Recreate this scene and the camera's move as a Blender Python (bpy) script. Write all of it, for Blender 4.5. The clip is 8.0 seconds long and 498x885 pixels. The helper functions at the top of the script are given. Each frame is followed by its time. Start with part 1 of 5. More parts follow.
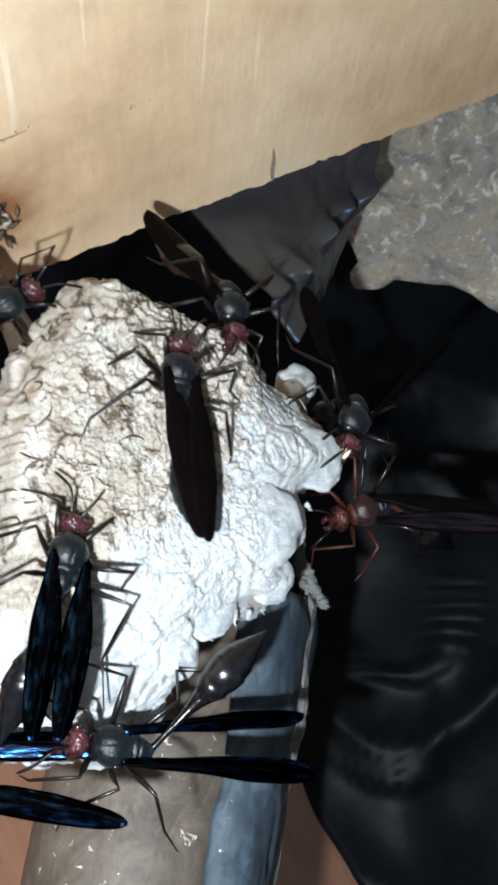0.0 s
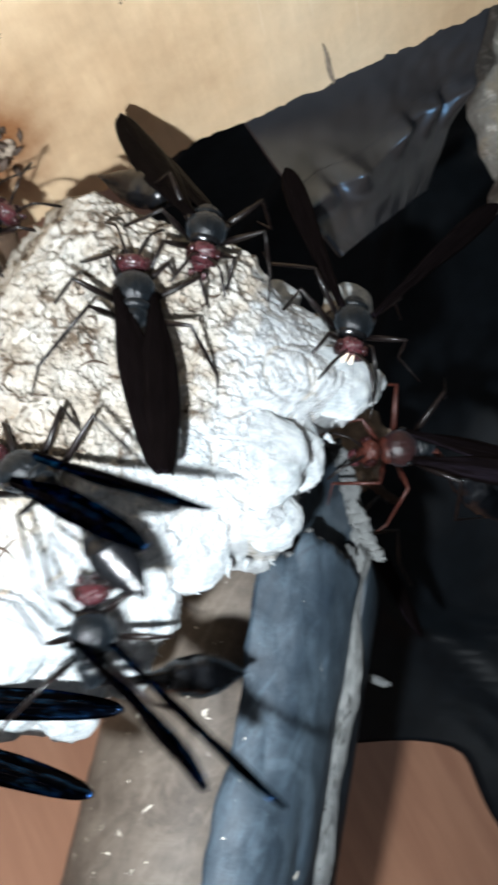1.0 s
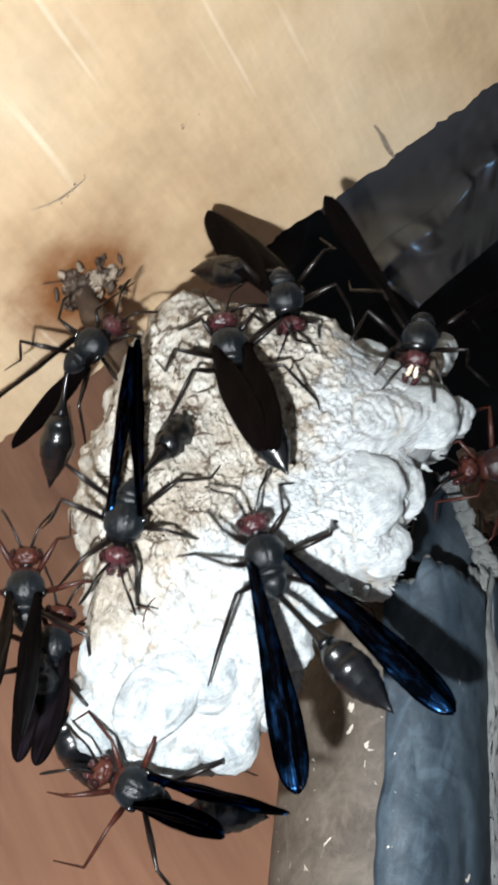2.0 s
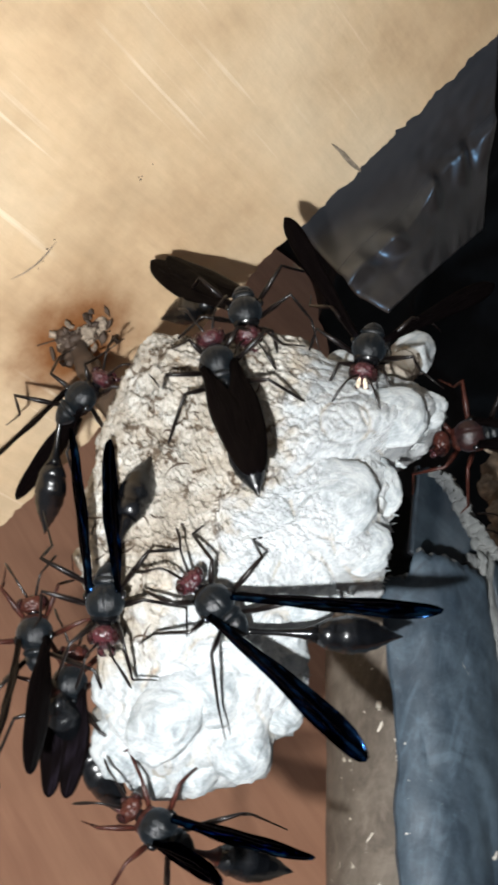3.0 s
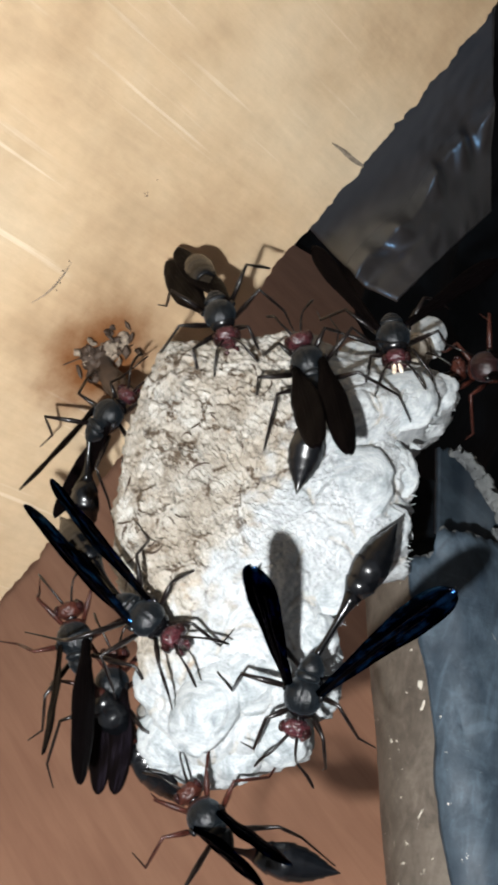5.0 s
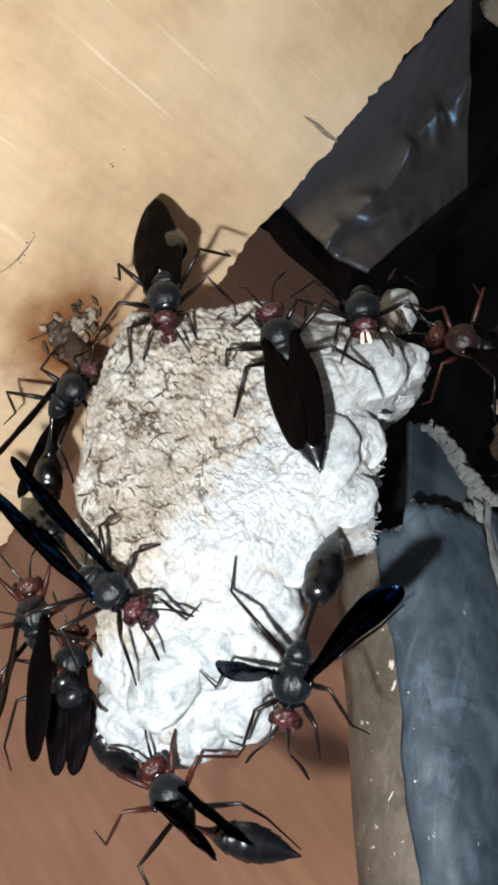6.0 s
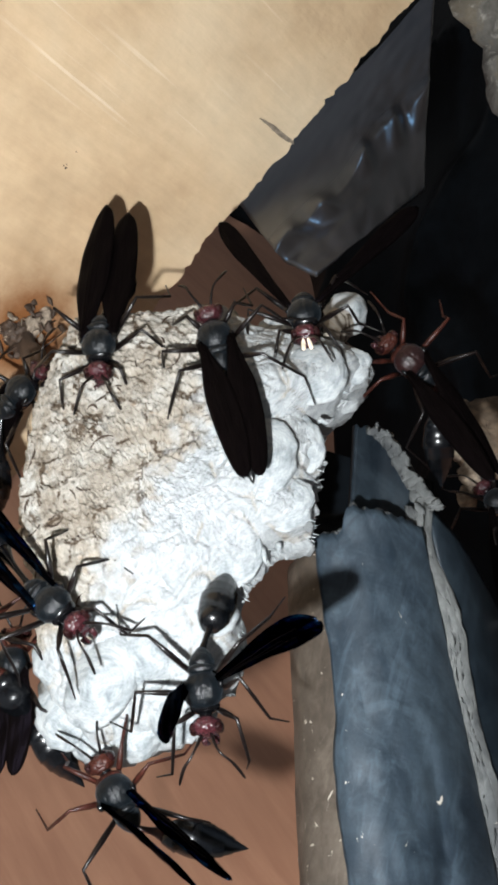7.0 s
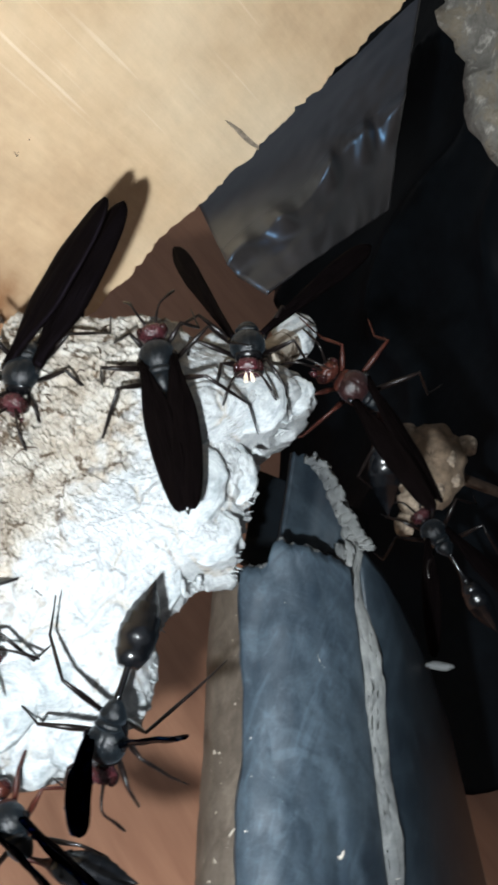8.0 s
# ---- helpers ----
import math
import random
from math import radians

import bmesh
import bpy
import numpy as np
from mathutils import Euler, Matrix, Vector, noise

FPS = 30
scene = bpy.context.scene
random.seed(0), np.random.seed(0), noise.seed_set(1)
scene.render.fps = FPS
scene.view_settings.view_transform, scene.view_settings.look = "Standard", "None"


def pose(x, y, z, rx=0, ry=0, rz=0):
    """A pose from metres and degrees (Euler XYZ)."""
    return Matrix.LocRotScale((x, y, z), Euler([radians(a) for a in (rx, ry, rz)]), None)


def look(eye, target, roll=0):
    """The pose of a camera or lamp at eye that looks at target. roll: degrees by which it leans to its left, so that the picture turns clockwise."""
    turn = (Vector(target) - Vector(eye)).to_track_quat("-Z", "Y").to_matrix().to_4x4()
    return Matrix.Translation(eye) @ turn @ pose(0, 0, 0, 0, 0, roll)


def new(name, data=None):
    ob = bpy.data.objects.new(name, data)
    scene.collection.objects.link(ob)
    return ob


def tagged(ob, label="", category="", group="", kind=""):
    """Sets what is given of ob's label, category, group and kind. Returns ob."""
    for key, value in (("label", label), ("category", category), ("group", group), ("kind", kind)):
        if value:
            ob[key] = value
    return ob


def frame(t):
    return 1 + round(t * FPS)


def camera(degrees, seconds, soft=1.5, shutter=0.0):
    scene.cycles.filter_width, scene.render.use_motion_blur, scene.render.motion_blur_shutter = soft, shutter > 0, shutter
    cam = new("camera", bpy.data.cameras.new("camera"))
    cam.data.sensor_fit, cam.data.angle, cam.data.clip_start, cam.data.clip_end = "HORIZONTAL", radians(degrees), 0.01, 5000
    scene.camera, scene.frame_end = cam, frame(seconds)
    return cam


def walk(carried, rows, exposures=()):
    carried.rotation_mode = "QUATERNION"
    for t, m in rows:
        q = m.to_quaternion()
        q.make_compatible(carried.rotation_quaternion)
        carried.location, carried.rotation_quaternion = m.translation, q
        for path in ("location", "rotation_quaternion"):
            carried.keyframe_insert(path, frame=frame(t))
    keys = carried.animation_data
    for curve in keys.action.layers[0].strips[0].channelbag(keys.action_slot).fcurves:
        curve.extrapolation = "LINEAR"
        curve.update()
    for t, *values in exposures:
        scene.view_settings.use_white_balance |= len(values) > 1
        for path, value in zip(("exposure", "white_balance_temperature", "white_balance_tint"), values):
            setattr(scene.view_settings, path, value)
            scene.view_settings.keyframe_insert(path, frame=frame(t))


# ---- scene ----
cam = camera(22.5, 8.0, soft=3.3, shutter=0.5)
PATH = [
    (0, (0.03692, 0.04274, 1.02012), (-0.0620, 1.9391, 1.6479), -29.74),
    (0.5, (0.05110, 0.06225, 1.01077), (-0.2223, 1.9061, 1.7358), -28.98),
    (1, (0.06157, 0.08037, 1.00450), (-0.4354, 1.8305, 1.8351), -27.89),
    (1.5, (0.06556, 0.07790, 1.00092), (-0.5751, 1.7198, 1.9463), -30.62),
    (1.7, (0.06444, 0.07386, 0.99491), (-0.5251, 1.6884, 2.0175), -33.29),
    (2.8, (0.09279, 0.07472, 0.96961), (-0.5952, 1.5126, 2.1776), -40.05),
    (3, (0.08406, 0.08149, 0.96912), (-0.6071, 1.4956, 2.2030), -40.90),
    (3.5, (0.08957, 0.08102, 0.96353), (-0.6377, 1.4268, 2.2519), -43.68),
    (4, (0.08911, 0.08624, 0.96069), (-0.6473, 1.4096, 2.2670), -44.24),
    (4.5, (0.08805, 0.07912, 0.96294), (-0.6475, 1.4025, 2.2697), -43.87),
    (5, (0.08765, 0.08339, 0.95998), (-0.6384, 1.4139, 2.2648), -44.24),
    (6.3, (0.08215, 0.09112, 0.95732), (-0.6239, 1.4241, 2.2706), -44.65),
    (6.5, (0.08908, 0.09116, 0.95753), (-0.6251, 1.4306, 2.2598), -44.25),
    (7, (0.08912, 0.09538, 0.95292), (-0.6372, 1.4301, 2.2533), -43.79),
    (7.5, (0.09294, 0.09624, 0.95409), (-0.6292, 1.4479, 2.2392), -43.10),
    (8, (0.09454, 0.10181, 0.96048), (-0.6380, 1.4929, 2.1967), -39.16),
]
walk(cam, [(t, look(eye, target, roll)) for t, eye, target, roll in PATH],
     exposures=[(0, 0.06, 5750, 5), (1.7, -0.03, 6000, 6), (3.5, -0.07, 6300, 8), (5.0, -0.09, 6250, 8), (7.0, -0.1, 6130, 7), (8.0, -0.1, 5950, 5)])

# ---- world: a dim place at night, lit by the torch beside the lens ----
world = bpy.data.worlds.new("night")
scene.world = world
world.use_nodes = True
world.node_tree.nodes["Background"].inputs[0].default_value = (0.94, 0.9, 0.9, 1)
world.node_tree.nodes["Background"].inputs[1].default_value = 0.28
TORCH_POWER = 16200
TORCH_OFFSET = (-0.0175, -0.020, 0.004, -16, 7, 0)


# ---- materials ----
def nodes_of(name):
    m = bpy.data.materials.new(name)
    m.use_nodes = True
    nt = m.node_tree
    return m, nt, nt.nodes["Principled BSDF"]


def add(nt, kind, **values):
    nd = nt.nodes.new(kind)
    for k, v in values.items():
        nd.inputs[k].default_value = v
    return nd


def coords(nt, scale=(1, 1, 1), turn=(0, 0, 0)):
    tc = nt.nodes.new("ShaderNodeTexCoord")
    mp = nt.nodes.new("ShaderNodeMapping")
    tn = nt.nodes.new("ShaderNodeMapping")
    tn.inputs["Rotation"].default_value = turn
    mp.inputs["Scale"].default_value = scale
    nt.links.new(tc.outputs["Object"], tn.inputs["Vector"])
    nt.links.new(tn.outputs["Vector"], mp.inputs["Vector"])
    return mp.outputs["Vector"]


def noise_of(nt, vec, scale, detail=6, rough=0.6, warp=0.0):
    nd = add(nt, "ShaderNodeTexNoise", Scale=scale, Detail=detail, Roughness=rough, Distortion=warp)
    nt.links.new(vec, nd.inputs["Vector"])
    return nd.outputs["Fac"]


def ramp(nt, fac, stops):
    nd = nt.nodes.new("ShaderNodeValToRGB")
    el = nd.color_ramp.elements
    while len(el) < len(stops):
        el.new(0.5)
    for e, (p, c) in zip(el, stops):
        e.position = p
        e.color = (*c, 1) if len(c) == 3 else c
    nt.links.new(fac, nd.inputs["Fac"])
    return nd.outputs["Color"]


def mixed(nt, fac, a, b, mode="MIX"):
    nd = nt.nodes.new("ShaderNodeMix")
    nd.data_type, nd.blend_type = "RGBA", mode
    for val, sock in ((fac, nd.inputs[0]), (a, nd.inputs[6]), (b, nd.inputs[7])):
        if hasattr(val, "links"):
            nt.links.new(val, sock)
        elif isinstance(val, tuple):
            sock.default_value = (*val, 1)
        else:
            sock.default_value = val
    return nd.outputs[2]


def bumped(nt, bsdf, height, strength, distance):
    nd = add(nt, "ShaderNodeBump", Strength=strength, Distance=distance)
    nt.links.new(height, nd.inputs["Height"])
    nt.links.new(nd.outputs["Normal"], bsdf.inputs["Normal"])


def grey(v):
    return (v, v, v)


def plain(name, colour, rough, spot=0.25, scale=900, bump=0.0002, metal=0.0, spec=0.5, tint=(1, 1, 1)):
    """A surface of one kind, with mottling at two scales and fine relief."""
    m, nt, b = nodes_of(name)
    vec = coords(nt)
    f = noise_of(nt, vec, scale)
    g = noise_of(nt, vec, scale * 0.17, 4)
    dark = tuple(c * (1 - spot) for c in colour)
    lite = tuple(min(1, c * (1 + spot)) for c in colour)
    c1 = ramp(nt, f, [(0.3, dark), (0.7, lite)])
    c2 = ramp(nt, g, [(0.35, grey(0.7)), (0.65, grey(1.0))])
    nt.links.new(mixed(nt, 1.0, c1, c2, "MULTIPLY"), b.inputs["Base Color"])
    b.inputs["Roughness"].default_value = rough
    b.inputs["Metallic"].default_value = metal
    b.inputs["Specular IOR Level"].default_value = spec
    b.inputs["Specular Tint"].default_value = (*tint, 1)
    bumped(nt, b, f, 0.5, bump)
    return m


def wood_board():
    m, nt, b = nodes_of("raw_board")
    vec = coords(nt)
    along = coords(nt, (14, 90, 30), (0, 0, radians(72)))
    long_grain = noise_of(nt, along, 6, 6, 0.65)
    blotch = noise_of(nt, vec, 22, 5, 0.6)
    fine = noise_of(nt, vec, 500, 6)
    base = ramp(nt, blotch, [(0.32, (0.45, 0.31, 0.18)), (0.48, (0.58, 0.425, 0.262)), (0.7, (0.64, 0.505, 0.34))])
    mottle = noise_of(nt, vec, 75, 6, 0.7)
    base = mixed(nt, 0.5, base, ramp(nt, mottle, [(0.3, grey(0.7)), (0.6, grey(1.0))]), "MULTIPLY")
    grained = mixed(nt, 0.25, base, ramp(nt, long_grain, [(0.35, grey(0.62)), (0.65, grey(1.0))]), "MULTIPLY")
    # pale scratches along the grain
    scr = noise_of(nt, coords(nt, (7, 230, 40), (0, 0, radians(72))), 2.4, 3, 0.5)
    scratch = ramp(nt, scr, [(0.645, grey(0.0)), (0.73, grey(1.0))])
    col = mixed(nt, mixed(nt, 1.0, scratch, ramp(nt, blotch, [(0.40, grey(0.0)), (0.58, grey(0.6))]), "MULTIPLY"), grained, (0.80, 0.70, 0.54))
    # the stain round the root of the stalk
    tc = nt.nodes.new("ShaderNodeTexCoord")
    sub = nt.nodes.new("ShaderNodeVectorMath")
    sub.operation = "SUBTRACT"
    sub.inputs[1].default_value = (0.006, 0.214, 1.132)
    nt.links.new(tc.outputs["Object"], sub.inputs[0])
    ln = nt.nodes.new("ShaderNodeVectorMath")
    ln.operation = "LENGTH"
    nt.links.new(sub.outputs[0], ln.inputs[0])
    wob = nt.nodes.new("ShaderNodeMath")
    wob.operation = "MULTIPLY_ADD"
    nt.links.new(noise_of(nt, vec, 160, 5), wob.inputs[0])
    wob.inputs[1].default_value = 0.012
    nt.links.new(ln.outputs["Value"], wob.inputs[2])
    stain = ramp(nt, wob.outputs[0], [(0.0125, grey(0.95)), (0.0155, grey(0.6)), (0.0215, grey(0.0))])
    stained = mixed(nt, stain, col, (0.16, 0.055, 0.012))
    nt.links.new(stained, b.inputs["Base Color"])
    b.inputs["Roughness"].default_value = 0.62
    b.inputs["Specular IOR Level"].default_value = 0.3
    h = mixed(nt, 0.5, long_grain, fine)
    bumped(nt, b, h, 0.35, 0.0006)
    return m


def wall_wood():
    m, nt, b = nodes_of("reddish_wood")
    along = coords(nt, (40, 40, 5))
    g = noise_of(nt, along, 5, 6, 0.6, 0.4)
    blotch = noise_of(nt, coords(nt), 14, 4)
    c = ramp(nt, g, [(0.3, (0.33, 0.16, 0.095)), (0.7, (0.43, 0.225, 0.135))])
    c = mixed(nt, 0.4, c, ramp(nt, blotch, [(0.35, grey(0.65)), (0.6, grey(1.0))]), "MULTIPLY")
    nt.links.new(c, b.inputs["Base Color"])
    b.inputs["Roughness"].default_value = 0.55
    bumped(nt, b, g, 0.3, 0.0006)
    return m


def paper():
    """Grey-beige chewed wood pulp in swirling streaks that turns to white silk where the cells are sealed."""
    m, nt, b = nodes_of("wasp_paper")
    vec = coords(nt)
    f = noise_of(nt, vec, 620, 8, 0.75, 0.8)
    g = noise_of(nt, vec, 150, 6, 0.65, 0.6)
    swirl = noise_of(nt, coords(nt, (1, 1.6, 1), (0.3, 0.4, 0.7)), 150, 6, 0.55, 3.2)
    # streaks where a new mouthful of pulp was laid against the last one
    streak = ramp(nt, swirl, [(0.36, grey(0.72)), (0.385, grey(0.34)), (0.405, grey(0.92)), (0.45, grey(1.0)), (0.472, grey(0.5)), (0.49, grey(1.0)), (0.535, grey(0.82)), (0.552, grey(0.4)), (0.57, grey(1.0)), (0.63, grey(0.75)), (0.66, grey(1.0))])
    pulp = ramp(nt, g, [(0.30, (0.20, 0.165, 0.125)), (0.45, (0.335, 0.30, 0.25)), (0.56, (0.40, 0.375, 0.33)), (0.70, (0.50, 0.49, 0.455))])
    broken = ramp(nt, noise_of(nt, vec, 120, 4, 0.6, 0.5), [(0.40, grey(0.15)), (0.56, grey(0.85))])
    pulp = mixed(nt, broken, pulp, mixed(nt, 1.0, pulp, streak, "MULTIPLY"))
    rust = ramp(nt, noise_of(nt, vec, 200, 5, 0.65), [(0.60, grey(0.0)), (0.70, grey(0.6))])
    pulp = mixed(nt, rust, pulp, (0.22, 0.13, 0.055))
    pulp = mixed(nt, 0.55, pulp, ramp(nt, f, [(0.32, grey(0.45)), (0.52, grey(1.0))]), "MULTIPLY")
    # brown seams between the small cells, broken here and there
    shift = nt.nodes.new("ShaderNodeVectorMath")
    shift.operation = "MULTIPLY_ADD"
    shift.inputs[1].default_value = (0.0055, 0.0055, 0.0055)
    wander = add(nt, "ShaderNodeTexNoise", Scale=170, Detail=5, Roughness=0.6)
    nt.links.new(vec, wander.inputs["Vector"])
    nt.links.new(wander.outputs["Color"], shift.inputs[0])
    nt.links.new(vec, shift.inputs[2])
    vor = add(nt, "ShaderNodeTexVoronoi", Scale=150)
    vor.feature = "DISTANCE_TO_EDGE"
    nt.links.new(shift.outputs[0], vor.inputs["Vector"])
    seam = ramp(nt, vor.outputs["Distance"], [(0.018, grey(1.0)), (0.06, grey(0.0))])
    seam = mixed(nt, 1.0, seam, ramp(nt, noise_of(nt, vec, 190, 3, 0.5, 0.5), [(0.46, grey(0.0)), (0.54, grey(0.95))]), "MULTIPLY")
    pulp = mixed(nt, seam, pulp, (0.06, 0.04, 0.024))
    # silk spun over the pulp, thin enough in places to let it show
    spun = noise_of(nt, coords(nt, (150, 330, 240), (0.2, 0.1, 2.2)), 1.0, 8, 0.7, 2.6)
    fibre = ramp(nt, spun, [(0.30, (0.185, 0.203, 0.21)), (0.43, (0.30, 0.318, 0.324)), (0.50, (0.37, 0.386, 0.39)), (0.515, (0.27, 0.285, 0.29)), (0.53, (0.37, 0.386, 0.39)), (0.64, (0.43, 0.442, 0.445))])
    fibre = mixed(nt, 0.4, fibre, ramp(nt, f, [(0.34, grey(0.55)), (0.5, grey(1.0))]), "MULTIPLY")
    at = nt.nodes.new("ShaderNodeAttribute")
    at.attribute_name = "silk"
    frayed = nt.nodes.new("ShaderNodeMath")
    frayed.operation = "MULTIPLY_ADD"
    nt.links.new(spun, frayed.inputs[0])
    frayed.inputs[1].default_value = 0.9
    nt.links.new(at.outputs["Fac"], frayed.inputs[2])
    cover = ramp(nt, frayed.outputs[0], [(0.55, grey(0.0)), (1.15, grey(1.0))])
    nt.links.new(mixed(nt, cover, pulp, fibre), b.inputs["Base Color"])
    b.inputs["Roughness"].default_value = 0.85
    b.inputs["Specular IOR Level"].default_value = 0.2
    bumped(nt, b, mixed(nt, 0.5, f, swirl), 0.6, 0.0008)
    return m


def silk():
    """Spun silk lids: fine threads laid round and round, thin and greyish in patches."""
    m, nt, b = nodes_of("white_silk")
    vec = coords(nt)
    f = noise_of(nt, vec, 800, 8, 0.75, 1.2)
    patch = noise_of(nt, vec, 210, 6, 0.65, 1.5)
    rings = add(nt, "ShaderNodeTexWave", Scale=620, Distortion=14.0, Detail=5, **{"Detail Scale": 0.9, "Detail Roughness": 0.65})
    rings.wave_type = "RINGS"
    rings.rings_direction = "Z"
    nt.links.new(vec, rings.inputs["Vector"])
    c = ramp(nt, patch, [(0.28, (0.14, 0.163, 0.175)), (0.42, (0.26, 0.285, 0.295)), (0.54, (0.365, 0.385, 0.39)), (0.70, (0.43, 0.442, 0.445))])
    c = mixed(nt, 0.22, c, ramp(nt, rings.outputs["Fac"], [(0.1, grey(0.5)), (0.45, grey(1.0))]), "MULTIPLY")
    c = mixed(nt, 0.3, c, ramp(nt, f, [(0.34, grey(0.5)), (0.5, grey(1.0))]), "MULTIPLY")
    nt.links.new(c, b.inputs["Base Color"])
    b.inputs["Roughness"].default_value = 0.8
    b.inputs["Subsurface Weight"].default_value = 0.12
    b.inputs["Subsurface Radius"].default_value = (0.001, 0.001, 0.001)
    bumped(nt, b, mixed(nt, 0.15, f, rings.outputs["Fac"]), 0.4, 0.0006)
    return m


def dusty_rubber(name, colour, dust, cover, rough, flecks=0.0):
    m, nt, b = nodes_of(name)
    vec = coords(nt)
    g = noise_of(nt, coords(nt, (60, 60, 24)), 1.2, 6, 0.65)
    f = noise_of(nt, vec, 420, 7, 0.7)
    smear = noise_of(nt, coords(nt, (150, 150, 40), (0.4, 0.2, 0.3)), 1.0, 7, 0.7, 0.8)
    mask = ramp(nt, g, [(0.38, grey(0.0)), (0.75, grey(cover))])
    c = mixed(nt, mask, colour, dust)
    c = mixed(nt, ramp(nt, smear, [(0.48, grey(0.0)), (0.66, grey(0.75))]), c, dust)
    streak = noise_of(nt, coords(nt, (260, 60, 260), (0.15, 0.1, 0.2)), 1.0, 7, 0.7, 1.2)
    c = mixed(nt, ramp(nt, streak, [(0.52, grey(0.0)), (0.68, grey(0.4))]), c, tuple(1.5 * v for v in dust))
    c = mixed(nt, ramp(nt, streak, [(0.30, grey(0.7)), (0.44, grey(0.0))]), c, tuple(0.7 * v for v in colour))
    c = mixed(nt, 0.6, c, ramp(nt, f, [(0.3, grey(0.5)), (0.7, grey(1.0))]), "MULTIPLY")
    fleck = ramp(nt, noise_of(nt, vec, 380, 4, 0.6, 0.8), [(0.715 - flecks, grey(0.0)), (0.745 - flecks, grey(1.0))])
    c = mixed(nt, fleck, c, (0.50, 0.46, 0.39))
    nt.links.new(c, b.inputs["Base Color"])
    b.inputs["Roughness"].default_value = rough
    b.inputs["Specular IOR Level"].default_value = 0.35
    bumped(nt, b, mixed(nt, 0.5, smear, f), 0.5, 0.0006)
    return m


def concrete():
    """Broken concrete: pale grit and tan stones in a grey paste, with dark pits."""
    m, nt, b = nodes_of("concrete")
    vec = coords(nt)
    big = noise_of(nt, vec, 130, 4, 0.6, 0.5)
    grit = noise_of(nt, vec, 330, 5, 0.65, 0.4)
    fine = noise_of(nt, vec, 700, 4)
    c = ramp(nt, big, [(0.3, (0.12, 0.11, 0.092)), (0.5, (0.21, 0.20, 0.175)), (0.62, (0.24, 0.205, 0.15)), (0.75, (0.30, 0.28, 0.235))])
    c = mixed(nt, ramp(nt, grit, [(0.55, grey(0.0)), (0.68, grey(0.8))]), c, (0.52, 0.49, 0.43))
    c = mixed(nt, ramp(nt, grit, [(0.3, grey(0.8)), (0.42, grey(0.0))]), c, (0.10, 0.09, 0.075))
    c = mixed(nt, 0.4, c, ramp(nt, fine, [(0.3, grey(0.5)), (0.7, grey(1.0))]), "MULTIPLY")
    nt.links.new(c, b.inputs["Base Color"])
    b.inputs["Roughness"].default_value = 0.92
    bumped(nt, b, mixed(nt, 0.6, fine, grit), 0.5, 0.0015)
    return m


def chitin(name, colour, rough, hairy=0.25, relief=0.25, spec=0.3):
    m, nt, b = nodes_of(name)
    vec = coords(nt)
    f = noise_of(nt, vec, 1600, 4)
    g = noise_of(nt, vec, 300, 4)
    c = ramp(nt, mixed(nt, 0.5, f, g), [(0.36, tuple(x * 0.35 for x in colour)), (0.64, tuple(x * 1.8 for x in colour))])
    nt.links.new(c, b.inputs["Base Color"])
    b.inputs["Roughness"].default_value = rough
    b.inputs["Specular IOR Level"].default_value = spec
    b.inputs["Sheen Weight"].default_value = hairy
    b.inputs["Sheen Tint"].default_value = (0.6, 0.75, 0.9, 1)
    bumped(nt, b, mixed(nt, 0.4, f, g), relief, 0.0003)
    return m


def wing_film(name, colour, sheen, gloss):
    m, nt, b = nodes_of(name)
    f = noise_of(nt, coords(nt, (300, 2600, 300)), 1.0, 4, 0.6)
    patch = noise_of(nt, coords(nt, (330, 900, 330)), 1.0, 4, 0.6)
    c = ramp(nt, f, [(0.3, tuple(x * 0.6 for x in colour)), (0.7, tuple(x * 1.5 for x in colour))])
    nt.links.new(c, b.inputs["Base Color"])
    b.inputs["Roughness"].default_value = 0.2 if gloss > 0.5 else 0.42
    b.inputs["Specular IOR Level"].default_value = gloss
    b.inputs["Specular Tint"].default_value = (*sheen, 1)
    if gloss > 0.5:
        # a thin blue-reflecting layer, patchy between the veins
        vein = ramp(nt, noise_of(nt, coords(nt, (60, 1300, 60)), 1.0, 2, 0.5), [(0.42, grey(0.0)), (0.5, grey(1.0))])
        layer = mixed(nt, mixed(nt, 1.0, vein, ramp(nt, patch, [(0.47, grey(0.03)), (0.66, grey(1.0))]), "MULTIPLY"), (0.0015, 0.0016, 0.0024), sheen)
        nt.links.new(layer, b.inputs["Base Color"])
        b.inputs["Metallic"].default_value = 1.0
    bumped(nt, b, mixed(nt, 0.7, f, patch), 0.6, 0.0003)
    return m


def glow():
    m = bpy.data.materials.new("torch_glow")
    m.use_nodes = True
    nt = m.node_tree
    nt.nodes.clear()
    e = add(nt, "ShaderNodeEmission", Color=(1.0, 0.985, 0.97, 1), Strength=TORCH_POWER)
    o = nt.nodes.new("ShaderNodeOutputMaterial")
    nt.links.new(e.outputs[0], o.inputs[0])
    return m


